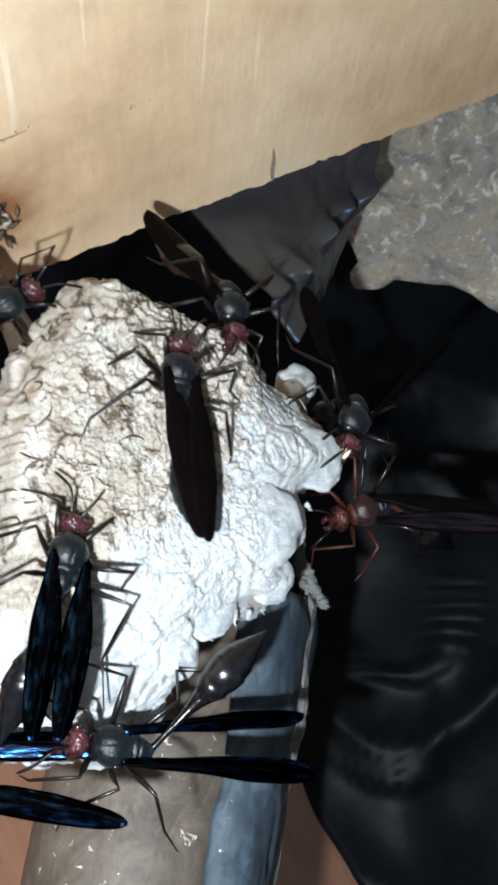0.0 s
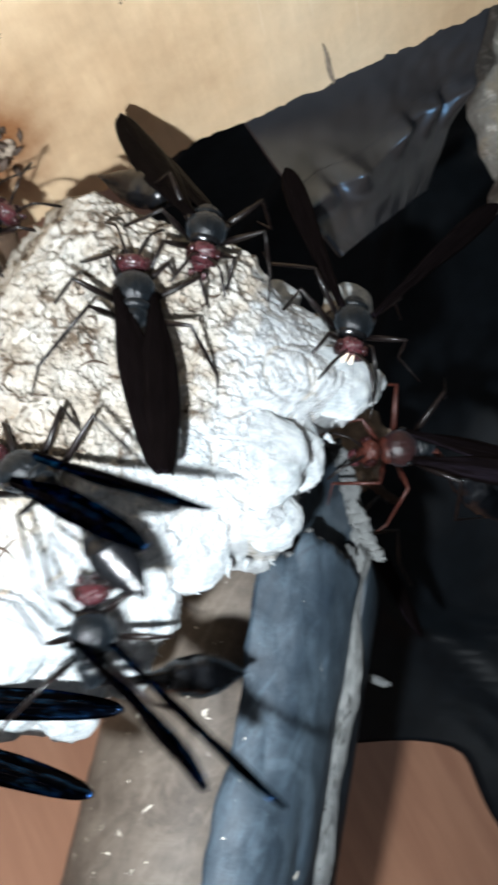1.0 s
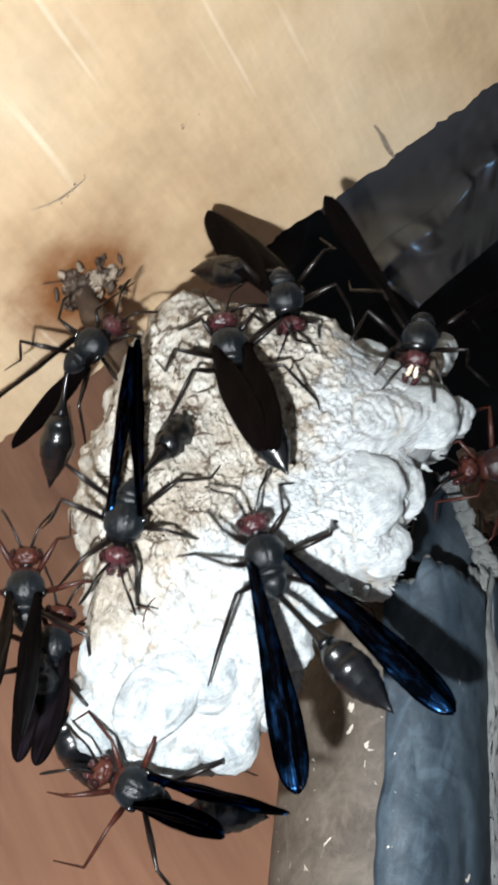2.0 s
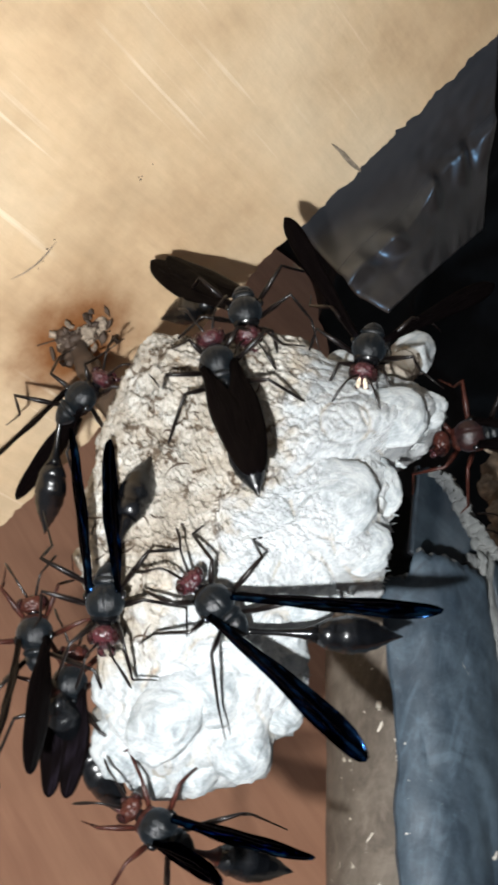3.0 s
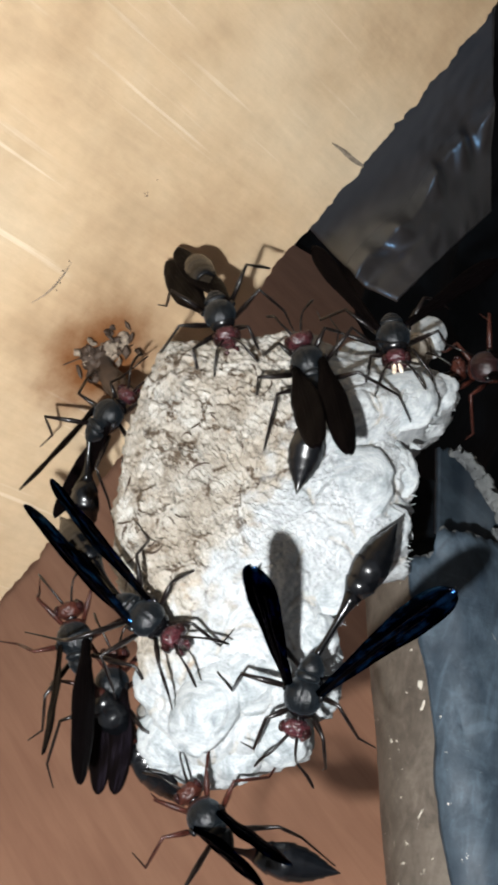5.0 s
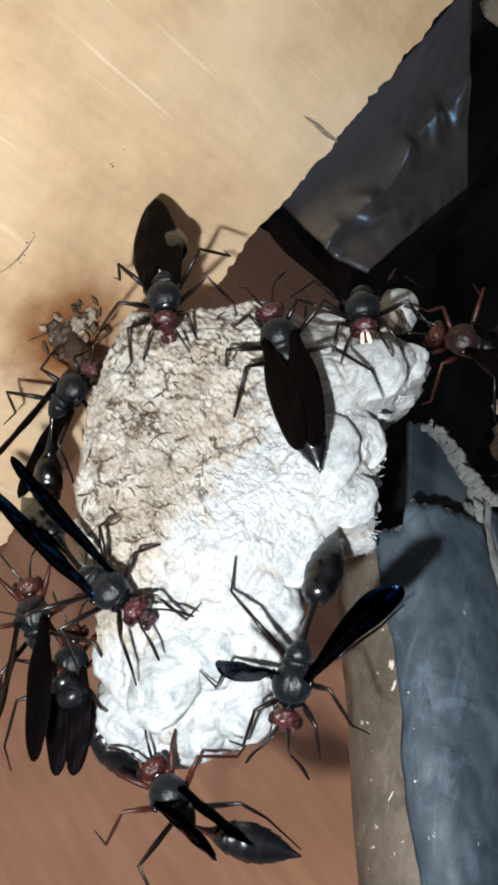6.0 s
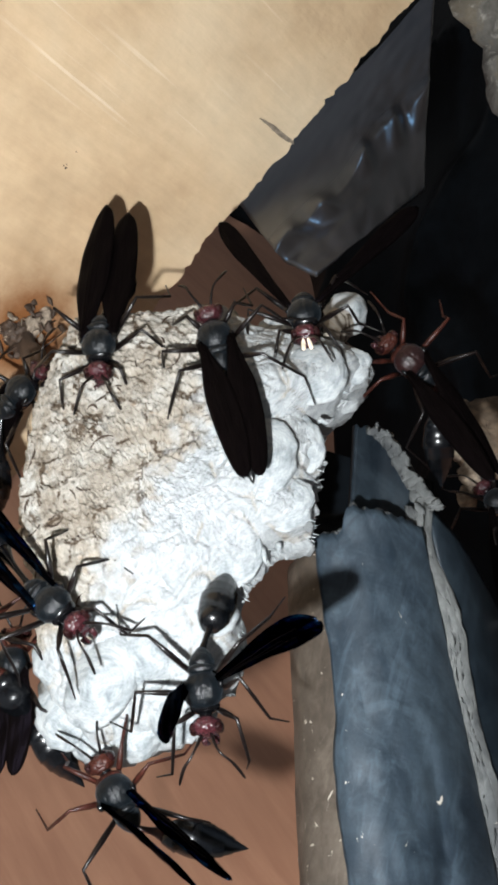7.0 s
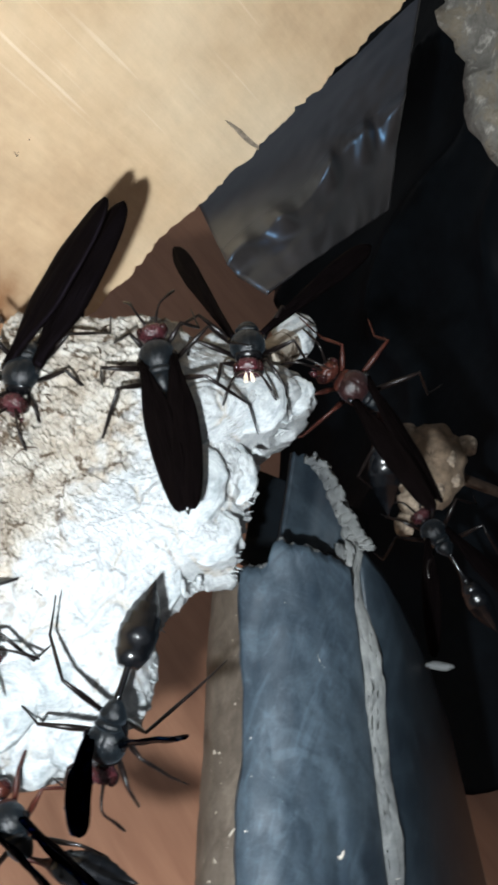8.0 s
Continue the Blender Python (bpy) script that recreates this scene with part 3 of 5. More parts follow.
def build_nest():
    seg, rings, back = 560, 170, 26
    verts, mask = [], []
    for i in range(rings + back):
        front = i < rings
        rho = (i / (rings - 1)) ** 0.85
        for k in range(seg):
            a = 2 * math.pi * k / seg
            if not front:
                # the flank beside the stalk is deep, the others slope away
                s, deep = (i - rings + 1) / back, max(0, math.cos(a - 2.85))
                rho = 1 - (1 - deep) * s ** 2.6 - deep * s ** 6 + 0.10 * deep * math.sin(math.pi * s)
            rad = rim_at(a) * (1 + (rho ** 8 if front else 1) * (0.035 * noise.noise((k * 0.17, 1, 2)) + 0.012 * noise.noise((k * 0.5, 4, 2)) + 0.03 * noise.noise((math.cos(a) * 4, math.sin(a) * 4, 5)) + 0.016 * noise.noise((math.cos(a) * 9, math.sin(a) * 9, 0))))
            u, v = HUB[0] + math.cos(a) * rad * rho, HUB[1] + math.sin(a) * rad * rho
            m = silk_at(u, v)
            if front:
                d = np.sort(np.hypot(CELL_ARRAY[:, 0] - u, CELL_ARRAY[:, 1] - v))
                gap = d[1] - d[0]
                crumple = fractal((u, v, 1), 0.45, 5)
                bump = (1 - m) * (pulp_relief(u, v) + 0.45 * crumple + 0.4 * fractal((u * 1.3 + v, v * 1.1, 7), 0.9, 3)) if m < 0.97 else 0.0
                fibre = 1 - abs(noise.noise((u * 0.9 + 0.5 * v, v * 0.8 - 0.4 * u, 6)))
                swirl = math.sin(4.2 * d[0] + 3.5 * noise.noise((u * 0.4, v * 0.4, 12)))
                tear = 2.4 * noise.noise((u * 0.33, v * 0.4, 71)) + 0.8 * noise.noise((u * 1.1, v * 1.2, 73))
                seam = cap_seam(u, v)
                bump += m * (0.28 * (tear - math.floor(tear)) ** 3 - 0.7 * seam + 0.12 * fractal((u, v, 9), 2.0, 3))
                bump += m * (-0.3 * math.exp(-(gap / 0.5) ** 2) + 0.25 * (1 - (d[0] / 4.2) ** 2) + 0.2 * crumple + 0.25 * fibre ** 8 + 0.05 * swirl)
                h = face_height(u, v, rho) + bump * (1 - 0.5 * rho ** 12)
                h -= 3.0 * float(smoothstep(0.93, 1.0, rho))
            else:
                u, v = HUB[0] + (u - HUB[0]), HUB[1] + (v - HUB[1])
                h0 = face_height(HUB[0] + math.cos(a) * rad, HUB[1] + math.sin(a) * rad, 1) - 3
                h = h0 - 15 * s ** 0.8
                u, v = u + 1.3 * fractal((u, v, h), 0.25, 4), v + 1.3 * fractal((u, v, h + 40), 0.25, 4)
                seam = 0.0
            verts.append((u * MM, v * MM, h * MM))
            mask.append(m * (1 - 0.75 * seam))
    nest = new("wasp_nest")
    nest.matrix_world = NEST
    tagged(nest, "grey-beige paper wasp nest with white silk caps, hanging under a board", "wasp nest")
    comb = from_lists("comb", verts, grid_faces(rings + back, seg, True), PAPER, nest, "grey-beige pulp comb smeared with white silk")
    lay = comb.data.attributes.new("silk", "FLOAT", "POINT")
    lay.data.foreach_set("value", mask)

    for u, v, r, st, lift in CAPS:
        rho = min(1, math.hypot(u - HUB[0], v - HUB[1]) / rim_at(math.atan2(v - HUB[1], u - HUB[0])))
        h = face_height(u, v, rho) + lift + (-0.5 if -20 < v < 25 else 1.3 if v < -32 else 0)
        bm = bmesh.new()
        ellipsoid(bm, (0, 0, 0), (r, r * st, 1.5 + 0.25 * r if v < -20 else 0.9 + 0.15 * r), 56, 36, None, 0.14, 1.3)
        for w in bm.verts:
            q = Vector(w.co) * 1000
            w.co += w.co.normalized() * (0.00034 * fractal(q + Vector((u, v, 0)), 0.55, 6) + 0.00016 * abs(noise.noise(q * 0.9 + Vector((v, u, 0)))) + 0.00006 * math.sin(9 * math.hypot(q.x, q.y) / st + 3 * noise.noise(q * 0.5)))
        cap = part("cap", bm, SILK, nest)
        cap.location = (u * MM, v * MM, h * MM)
        cap.rotation_euler = (0.25 * (v < -25), 0.05 * math.sin(u), 0.6 * math.sin(v))

    # a capped cell that stands behind the upper lobe, on a short paper neck
    bm = bmesh.new()
    tube(bm, smooth_line([(10.5, 24.0, -9), (12.0, 29.0, -13), (13.6, 33.4, -16)], 4), [3.4, 3.2, 3.0, 2.9, 2.8, 2.8, 2.7, 2.6, 2.4], 16)
    part("neck", bm, PAPER, nest)
    bm = bmesh.new()
    ellipsoid(bm, (0, 0, 0), (3.6, 3.9, 2.8), 30, 22, None, 0.22, 1.8)
    back_cap = part("cap", bm, SILK, nest)
    back_cap.location = (14.0 * MM, 34.4 * MM, -16.0 * MM)

    # torn paper spikes and a fine fringe along the free edge
    r = random.Random(7)
    for u, v, way, size in ((6.6, -14.2, -70, 2.4), (8.8, -13.4, -80, 1.5), (13.2, 6.0, -20, 1.6), (3.6, -19.0, -30, 1.4)):
        bm = bmesh.new()
        tube(bm, [(0, 0, 0), (0.4 * size, 0.06, 0.1), (0.75 * size, -0.08, 0), (size, 0.1, 0.1)], [0.55, 0.38, 0.22, 0.04], 7)
        ob = part("paper_spike", bm, SILK, nest)
        ob.location = (u * MM, v * MM, 0)
        ob.rotation_euler = (0, 0, radians(way))
    bm = bmesh.new()
    for k in range(170):
        a = radians(r.uniform(-62, 52))
        rad = rim_at(a) * r.uniform(0.965, 0.995)
        u, v = HUB[0] + math.cos(a) * rad, HUB[1] + math.sin(a) * rad
        h, size, way = face_height(u, v, 1) - r.uniform(2.2, 6.0), r.uniform(0.4, 1.3), a + r.uniform(-0.7, 0.7)
        d = Vector((math.cos(way), math.sin(way), r.uniform(-0.3, 0.3)))
        p = Vector((u, v, h)) - d * 0.6
        tube(bm, [p, p + d * (0.6 + 0.5 * size), p + d * (0.6 + size)], [r.uniform(0.14, 0.32), 0.12, 0.02], 4)
    part("fringe", bm, SILK, nest, "fine torn paper fringe")

    # dark curled fibres between the cells
    r = random.Random(17)
    made = 0
    while made < 32:
        a = r.uniform(0, 2 * math.pi)
        rho = r.uniform(0.1, 0.97) ** 0.6
        u, v = HUB[0] + math.cos(a) * rim_at(a) * rho, HUB[1] + math.sin(a) * rim_at(a) * rho
        if silk_at(u, v) > (0.35 if made % 7 else 0.95):
            continue
        made += 1
        way, bend, size = r.uniform(0, 6.28), r.choice((-1, 1)) * r.uniform(0.4, 1.5), r.uniform(0.9, 2.2)
        pts = []
        for k in range(6):
            t = k / 5 - 0.5
            x, y = u + size * t * math.cos(way + bend * t) * 2, v + size * t * math.sin(way + bend * t) * 2
            q = min(1, math.hypot(x - HUB[0], y - HUB[1]) / rim_at(math.atan2(y - HUB[1], x - HUB[0])))
            pts.append((x, y, face_height(x, y, q) + 0.35 - 1.6 * t * t - 2.0 * max(0, q - 0.93) / 0.07))
        bm = bmesh.new()
        tube(bm, pts, [0.05, 0.12, 0.17, 0.17, 0.12, 0.04], 5)
        part("fibre", bm, DARK_PULP, nest)

    # the dark stalk to the board
    bm = bmesh.new()
    tube(bm, smooth_line([(-24, 10, -12), (-33, 19, -16), (-41, 29, -20), (-46, 36, -23)], 5), [3.2 - 0.11 * i + 0.3 * math.sin(i * 2) for i in range(16)], 10)
    part("stalk", bm, DARK_PULP, nest, "dark brown stalk fixed to the board")


def build_far_nest():
    """A small brown nest further back, with pale caps round its face, on a long stalk from the sheet behind."""
    thing = new("small_nest")
    thing.matrix_world = NEST @ pose(0.0366, 0.0440, -0.080)
    tagged(thing, "small brown paper nest with pale capped cells, in shade", "wasp nest")
    r = random.Random(31)
    bm = bmesh.new()
    ellipsoid(bm, (0, 0, 0), (7.0, 9.5, 5.0), 40, 28)
    for k in bm.verts:
        k.co *= 1 + 0.16 * fractal(k.co * 1000, 0.35, 4)
    part("comb", bm, BROWN_PULP, thing, "brown pulp comb")
    for u, v, q in ((-5.2, 6.8, 2.2), (7.2, 5.4, 2.4), (3.4, 0.6, 2.2), (-5.4, -3.2, 2.4), (-2.4, -9.0, 3.2), (1.8, -6.4, 2.0), (5.2, -3.4, 1.6), (-3.6, -13.4, 2.2)):
        bm = bmesh.new()
        ellipsoid(bm, (0, 0, 0), (q, q * r.uniform(0.8, 1.3), q * 0.7), 18, 12, None, 0.35, 1.6)
        cap = part("cap", bm, GREY_PULP, thing, "pale cap")
        cap.location = (u * MM, v * MM, (3.6 - 0.05 * (u * u + 0.3 * v * v)) * MM)
    bm = bmesh.new()
    tube(bm, smooth_line([(0, 2, -3), (8, 10, -26), (28, 22, -62), (50, 36, -92)], 4), [1.6 - 0.05 * k for k in range(13)], 8)
    part("stalk", bm, DARK_PULP, thing, "dark stalk")


def build_scraps():
    """Grey crumbs of old nest that stick to the stain on the board."""
    r = random.Random(11)
    thing = new("old_nest_scraps")
    thing.location = (0.006, 0.213, 1.132)
    tagged(thing, "grey fluffy scraps of an old nest stuck to the stained board", "nest scraps")
    for i, (x, y, z, q) in enumerate(((0, 0, -1.4, 2.6), (2.6, 1.8, -1.2, 2.0), (-1.8, 1.6, -1.0, 1.8), (4.6, 3.6, -0.8, 1.6), (1.0, -2.2, -0.8, 1.6))):
        bm = bmesh.new()
        ellipsoid(bm, (0, 0, 0), (q, q * 0.8, q * 0.7), 26, 18)
        for k in bm.verts:
            k.co *= 1 + 0.55 * fractal(k.co * 1000 + Vector((x, y, i)), 0.9, 5)
        ob = part("clump", bm, GREY_PULP if i % 2 else DARK_PULP, thing)
        ob.location = (x * MM, y * MM, z * MM)
    for i in range(34):
        bm = bmesh.new()
        near = i % 2
        ellipsoid(bm, (0, 0, 0), (r.uniform(0.4, 1.3), r.uniform(0.3, 0.7), r.uniform(0.3, 0.7)), 8, 6, None, 0.9, 3.5)
        ob = part("scrap", bm, GREY_PULP if i % 4 == 0 else DARK_PULP, thing)
        ob.location = (r.gauss(3.0 * near, 2.0) * MM, r.gauss(2.0 * near, 2.2) * MM, -r.uniform(0.2, 3.0) * MM)
        ob.rotation_euler = (r.uniform(0, 3), r.uniform(0, 3), r.uniform(0, 3))
    for i in range(12):
        bm = bmesh.new()
        a = Vector((r.gauss(1, 2.0), r.gauss(1, 2.0), -r.uniform(0.2, 2)))
        tube(bm, smooth_line([a, a + Vector((r.gauss(0, 1.5), r.gauss(0, 1.5), -1.0)), a + Vector((r.gauss(0, 2.5), r.gauss(0, 2.5), -r.uniform(0, 2)))], 3), [0.11] * 7, 5)
        part("fibre", bm, DARK_PULP if i % 3 else GREY_PULP, thing)


# ---- the rubber tube under the nest, in the nest's frame ----
def build_tube():
    post = new("dusty_pipe")
    post.matrix_world = NEST
    tagged(post, "dusty brown rubber pipe standing below the nest", "pipe")
    rows, cols = 90, 64
    vs = []
    for i in range(rows):
        v = 1 - 141 * i / (rows - 1)
        for j in range(cols):
            a = 2 * math.pi * j / cols
            k = 1 + 0.03 * noise.noise((math.cos(a) * 2, math.sin(a) * 2, v * 0.05)) + 0.008 * fractal((math.cos(a) * 6, math.sin(a) * 6, v * 0.3), 1)
            vs.append(((18.6 - 0.11 * v + 16.6 * k * math.cos(a)) * MM, v * MM, (-51 + 18 * k * math.sin(a)) * MM))
    from_lists("pipe_body", vs, [f[::-1] for f in grid_faces(rows, cols, True)] + [tuple(range(cols))], DUSTY, post)

    sleeve = new("rubber_sleeve")
    sleeve.matrix_world = NEST
    tagged(sleeve, "slit black rubber tube with a torn rim, wrapped round a pipe", "rubber tube")

    # front wall: from the left edge over the belly to the seam
    def front(a, c):
        v = -3.4 + 0.7 * noise.noise((c * 14, 0, 1)) + 0.5 * noise.noise((c * 40, 0, 5)) - 4.2 * float(smoothstep(0.36, 0.2, c))
        v = v - a * 125
        u = 11.2 + 14.6 * c - (0.185 + 0.05 * c) * v
        h = -13.5 + 5.0 * math.sin(math.pi * min(1, 0.06 + c * 0.92)) ** 0.7 - 4.5 * c - 0.3 * c * c * max(0, -v - 4)
        h += 0.8 * noise.noise((c * 3, v * 0.05, 2)) + 0.35 * fractal((c * 6, v * 0.16, 3), 1)
        h += float(smoothstep(-28, -48, v)) * (0.6 * fractal((c * 2.5, v * 0.12, 8), 1) - 1.0 * math.exp(-((c - 0.62 - 0.1 * noise.noise((v * 0.06, 0, 4))) / 0.07) ** 2))
        if v < -34:
            u -= 1.2 * float(smoothstep(-34, -42, v)) * (1 - c)
        return (u * MM, v * MM, h * MM)

    def flap(a, c):
        v = 0.6 - 11.0 * c + 0.6 * noise.noise((c * 9, 3, 1)) - a * 125
        w = 11 + 0.22 * max(0, -v)
        u = 27.6 + w * c - 0.225 * v
        h = -19.0 - 0.3 * max(0, -v - 4) - (10 + 0.35 * max(0, -v)) * c - (30 + 0.5 * max(0, -v)) * c ** 2 + 2.0 * math.sin(c * 3.14) + 0.7 * noise.noise((c * 3, v * 0.06, 8))
        return (u * MM, v * MM, h * MM)

    def strip(a, c):
        v = 0.4 + 0.8 * noise.noise((c * 9, 5, 1)) - a * 125
        u = 25.4 + (2.6 + 1.4 * noise.noise((0, a * 11, 2)) + 1.4 * a) * c - 0.235 * v + 1.1 * noise.noise((0, v * 0.07, 3)) + 0.4 * noise.noise((c, v * 0.35, 6))
        h = -18.6 - 0.3 * max(0, -v - 4) + 0.9 * math.sin(3.14 * c) + 0.25 * fractal((c * 2, v * 0.3, 1), 1)
        return (u * MM, v * MM, h * MM)

    def rear(a, c):
        top = 15.6 - 14.4 * float(smoothstep(0.3, 1.06, c)) + 0.8 * noise.noise((c * 12, 0, 9))
        foot = 0.8 + 0.6 * noise.noise((c * 7, 4, 1))
        v = foot + a * (top - foot)
        u = 16.4 + 12.0 * c
        h = -22.5 + 3 * (2 * c - 1) ** 2 + 0.5 * noise.noise((c * 4, v * 0.1, 0))
        return (u * MM, v * MM, h * MM)

    def torn(a, c):
        k = 0.30 + 0.70 * a
        top = 15.2 - 14.4 * float(smoothstep(0.3, 1.06, k)) + 0.8 * noise.noise((k * 12, 0, 9))
        u = 14.0 + 14.2 * k + (1.2 + 1.6 * a) * c + 0.5 * noise.noise((a * 20, c * 3, 0))
        v = top + 0.7 * c + 0.7 * noise.noise((a * 24, c * 4, 4)) - 1.4 * a * a
        return (u * MM, v * MM, (-21.4 + 3 * (2 * k - 1) ** 2 + 1.2 * c) * MM)

    # a black sheet stands in for the shade deep inside the tube's mouth
    def mouth_shade(a, c):
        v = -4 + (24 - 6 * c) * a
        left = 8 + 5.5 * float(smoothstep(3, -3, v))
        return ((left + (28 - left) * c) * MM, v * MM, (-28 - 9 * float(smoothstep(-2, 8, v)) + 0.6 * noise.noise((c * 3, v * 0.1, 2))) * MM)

    for name, fn, mat, label in (("inner_lining", mouth_shade, PLASTIC, "black sheet standing for the shade inside the tube"), ("front_wall", front, RUBBER, ""), ("side_flap", flap, SHADED_RUBBER, ""), ("seam", strip, SEAM, "pale grey dusty seam"),
                                 ("rear_wall", rear, SHADED_RUBBER, ""), ("torn_edge", torn, SEAM, "pale frayed torn edge")):
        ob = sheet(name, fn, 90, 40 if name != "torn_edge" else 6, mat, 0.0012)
        ob.parent = sleeve
        if label:
            tagged(ob, label)
    # a pale chip stuck to the flap's edge
    bm = bmesh.new()
    ellipsoid(bm, (0, 0, 0), (2.3, 0.7, 0.8), 12, 8, None, 0.5, 2.2)
    chip = part("chip", bm, SEAM, sleeve, "pale chip stuck to the flap")
    chip.location = Vector((41.8, -9.6, -40.0)) * MM
    # frayed crumbs on the rim
    r = random.Random(3)
    for i in range(26):
        c = r.random()
        p = Vector(front(0, c)) * 1000
        bm = bmesh.new()
        ellipsoid(bm, (0, 0, 0), (r.uniform(0.3, 0.9), r.uniform(0.3, 0.8), r.uniform(0.3, 0.8)), 7, 5, None, 0.6, 2)
        ob = part("fray", bm, SEAM, sleeve)
        ob.location = (p.x * MM, (p.y + r.uniform(-0.4, 0.3)) * MM, p.z * MM)


# ---- wasps: head towards +x, back towards +z, millimetres ----
def blade(length, width, curl, paddle):
    """A folded wing along +x from its root; a paddle is widest near its tip, the other kind near its middle."""
    rows, cols = 34, 9
    vs = []
    for i in range(rows):
        s = i / (rows - 1)
        if paddle:
            w = 0.3 + 0.7 * min(1, s / 0.68) ** 1.15
            w *= max(0.02, 1 - max(0, (s - 0.78) / 0.22) ** 2.4) ** 0.5
        else:
            w = 0.34 + 0.66 * float(smoothstep(0.0, 0.45, s)) - 0.22 * float(smoothstep(0.55, 0.9, s))
            w *= max(0.02, 1 - max(0, (s - 0.74) / 0.26) ** 2.2) ** 0.5
        for j in range(cols):
            c = 2 * j / (cols - 1) - 1
            y = 0.5 * w * width * c + 0.075 * width * math.sin(s * 2.6)
            z = curl * s * s + 0.13 * math.sin(c * 8 + s * 2) * (1 - s * 0.5) - 0.09 * c * c * width + 0.08 * math.sin(s * 17 + c * 3)
            vs.append((s * length * MM, y * MM, z * MM))
    n0 = len(vs)
    vs += [(x, y, z - 0.00012) for x, y, z in vs]
    fs = grid_faces(rows, cols)
    fs += [tuple(n0 + k for k in f[::-1]) for f in grid_faces(rows, cols)]
    rim = list(range(cols)) + [i * cols + cols - 1 for i in range(1, rows)] + [(rows - 1) * cols + j for j in range(cols - 2, -1, -1)] + [i * cols for i in range(rows - 2, 0, -1)]
    for a, b in zip(rim, rim[1:] + rim[:1]):
        fs.append((b, a, n0 + a, n0 + b))
    return vs, fs


def wing_turn(side, az, el, twist):
    """Turn of a wing: az from straight back outwards, el upwards."""
    return Euler((radians(side * twist), radians(-el), radians(180 - side * az)), "XYZ")


def make_wasp(label, wings=((8, 12, 10), (8, 12, 10)), gaster=(0, -8), face=False, blue=False, rusty=False, umber=False, stance=0, length=25.0, width=3.7, paddle=False, waist=7.0):
    """wings: (az, el, twist) of the left and the right one; gaster: degrees to the left, and up; waist: its length."""
    w = new("wasp")
    tagged(w, label, "wasp", "wasps on the nest")
    r = random.Random(stance * 13 + 5)
    # thorax: collar, domed back with a midline groove, shield, sloping rear
    bm = bmesh.new()
    ellipsoid(bm, (0.8, 0, 0.05), (2.6, 2.6, 2.15), 32, 22)
    for k in bm.verts:
        x, y, z = k.co * 1000
        if z > 0.4:
            k.co.z -= MM * (0.10 * math.exp(-(y / 0.16) ** 2) + 0.07 * math.exp(-((abs(y) - 1.15 + 0.12 * x) / 0.14) ** 2))
        k.co.y *= 1 + 0.05 * (x - 0.8) / 2.6
    part("mesonotum", bm, UMBER if umber else SLATE, w, "dark red-brown back" if umber else "slate grey downy back")
    bm = bmesh.new()
    ellipsoid(bm, (2.75, 0, -0.45), (1.05, 2.0, 1.45), 22, 14)
    part("pronotum", bm, BLACK if not rusty else RUST, w)
    bm = bmesh.new()
    ellipsoid(bm, (-1.75, 0, 0.75), (0.75, 1.75, 1.0), 18, 12)
    part("shield", bm, SLATE, w)
    bm = bmesh.new()
    ellipsoid(bm, (-2.55, 0, 0.35), (0.5, 1.35, 0.85), 16, 10)
    part("rear_ridge", bm, BLACK, w)
    bm = bmesh.new()
    tube(bm, [(-2.2, 0, -0.4), (-3.0, 0, -0.35), (-3.8, 0, -0.45), (-4.4, 0, -0.5), (-4.8, 0, -0.5)], [1.75, 1.7, 1.3, 0.85, 0.5], 18)
    part("propodeum", bm, SLATE, w)
    bm = bmesh.new()
    ellipsoid(bm, (0.2, 0, -1.3), (3.0, 2.05, 1.7), 18, 12, None, 0.06, 3)
    part("chest", bm, RUST if rusty else BLACK, w)
    for s in (1, -1):
        bm = bmesh.new()
        ellipsoid(bm, (0.2, s * 2.45, 0.75), (0.75, 0.45, 0.4), 10, 8)
        part("wing_joint", bm, BLACK, w)
    # head, set a little forward on a short neck
    bm = bmesh.new()
    tube(bm, [(3.6, 0, -0.8), (4.4, 0, -0.9), (5.0, 0, -0.9)], [0.9, 0.7, 0.8], 10)
    part("neck", bm, BLACK, w)
    bm = bmesh.new()
    ellipsoid(bm, (4.5, 0, -0.9), (1.3, 2.05, 1.75), 30, 22, None, 0.16, 3)
    for x, y, z, a, c in ((4.4, 0.75, 0.3, 0.7, 0.6), (4.4, -0.75, 0.3, 0.7, 0.6), (5.1, 0, -0.2, 0.6, 0.6), (3.8, 0, 0.1, 0.5, 1.2)):
        ellipsoid(bm, (x, y, z), (a, c, 0.5), 12, 8, None, 0.12, 4)
    ellipsoid(bm, (5.15, 0, -2.0), (0.7, 1.0, 1.2), 14, 10, None, 0.1, 3)
    for s in (1, -1):
        ellipsoid(bm, (5.35, s * 0.6, -0.5), (0.35, 0.3, 0.3), 8, 6)
    for y, x in ((0, 4.55), (0.3, 4.25), (-0.3, 4.25)):
        ellipsoid(bm, (x, y, 0.72), (0.16, 0.16, 0.14), 8, 6)
    skull = part("head", bm, RUST if rusty else RED, w, "red-brown head")
    skull.location.x = 0.7 * MM
    for s in (1, -1):
        bm = bmesh.new()
        ellipsoid(bm, (4.75, s * 1.65, -0.75), (0.85, 0.6, 1.3), 14, 10)
        part("eye", bm, EYE, skull, "dark glossy eye")
        bm = bmesh.new()
        k = r.uniform(-0.6, 0.6)
        tube(bm, smooth_line([(5.5, s * 0.6, -0.4), (8.0, s * 1.7, 0.9 + k), (9.6, s * 2.8 + k, 0.1), (11.2, s * 3.8 + k, -1.6)], 4), [0.22] * 3 + [0.17] * 4 + [0.2, 0.23, 0.24, 0.23, 0.2, 0.12], 6)
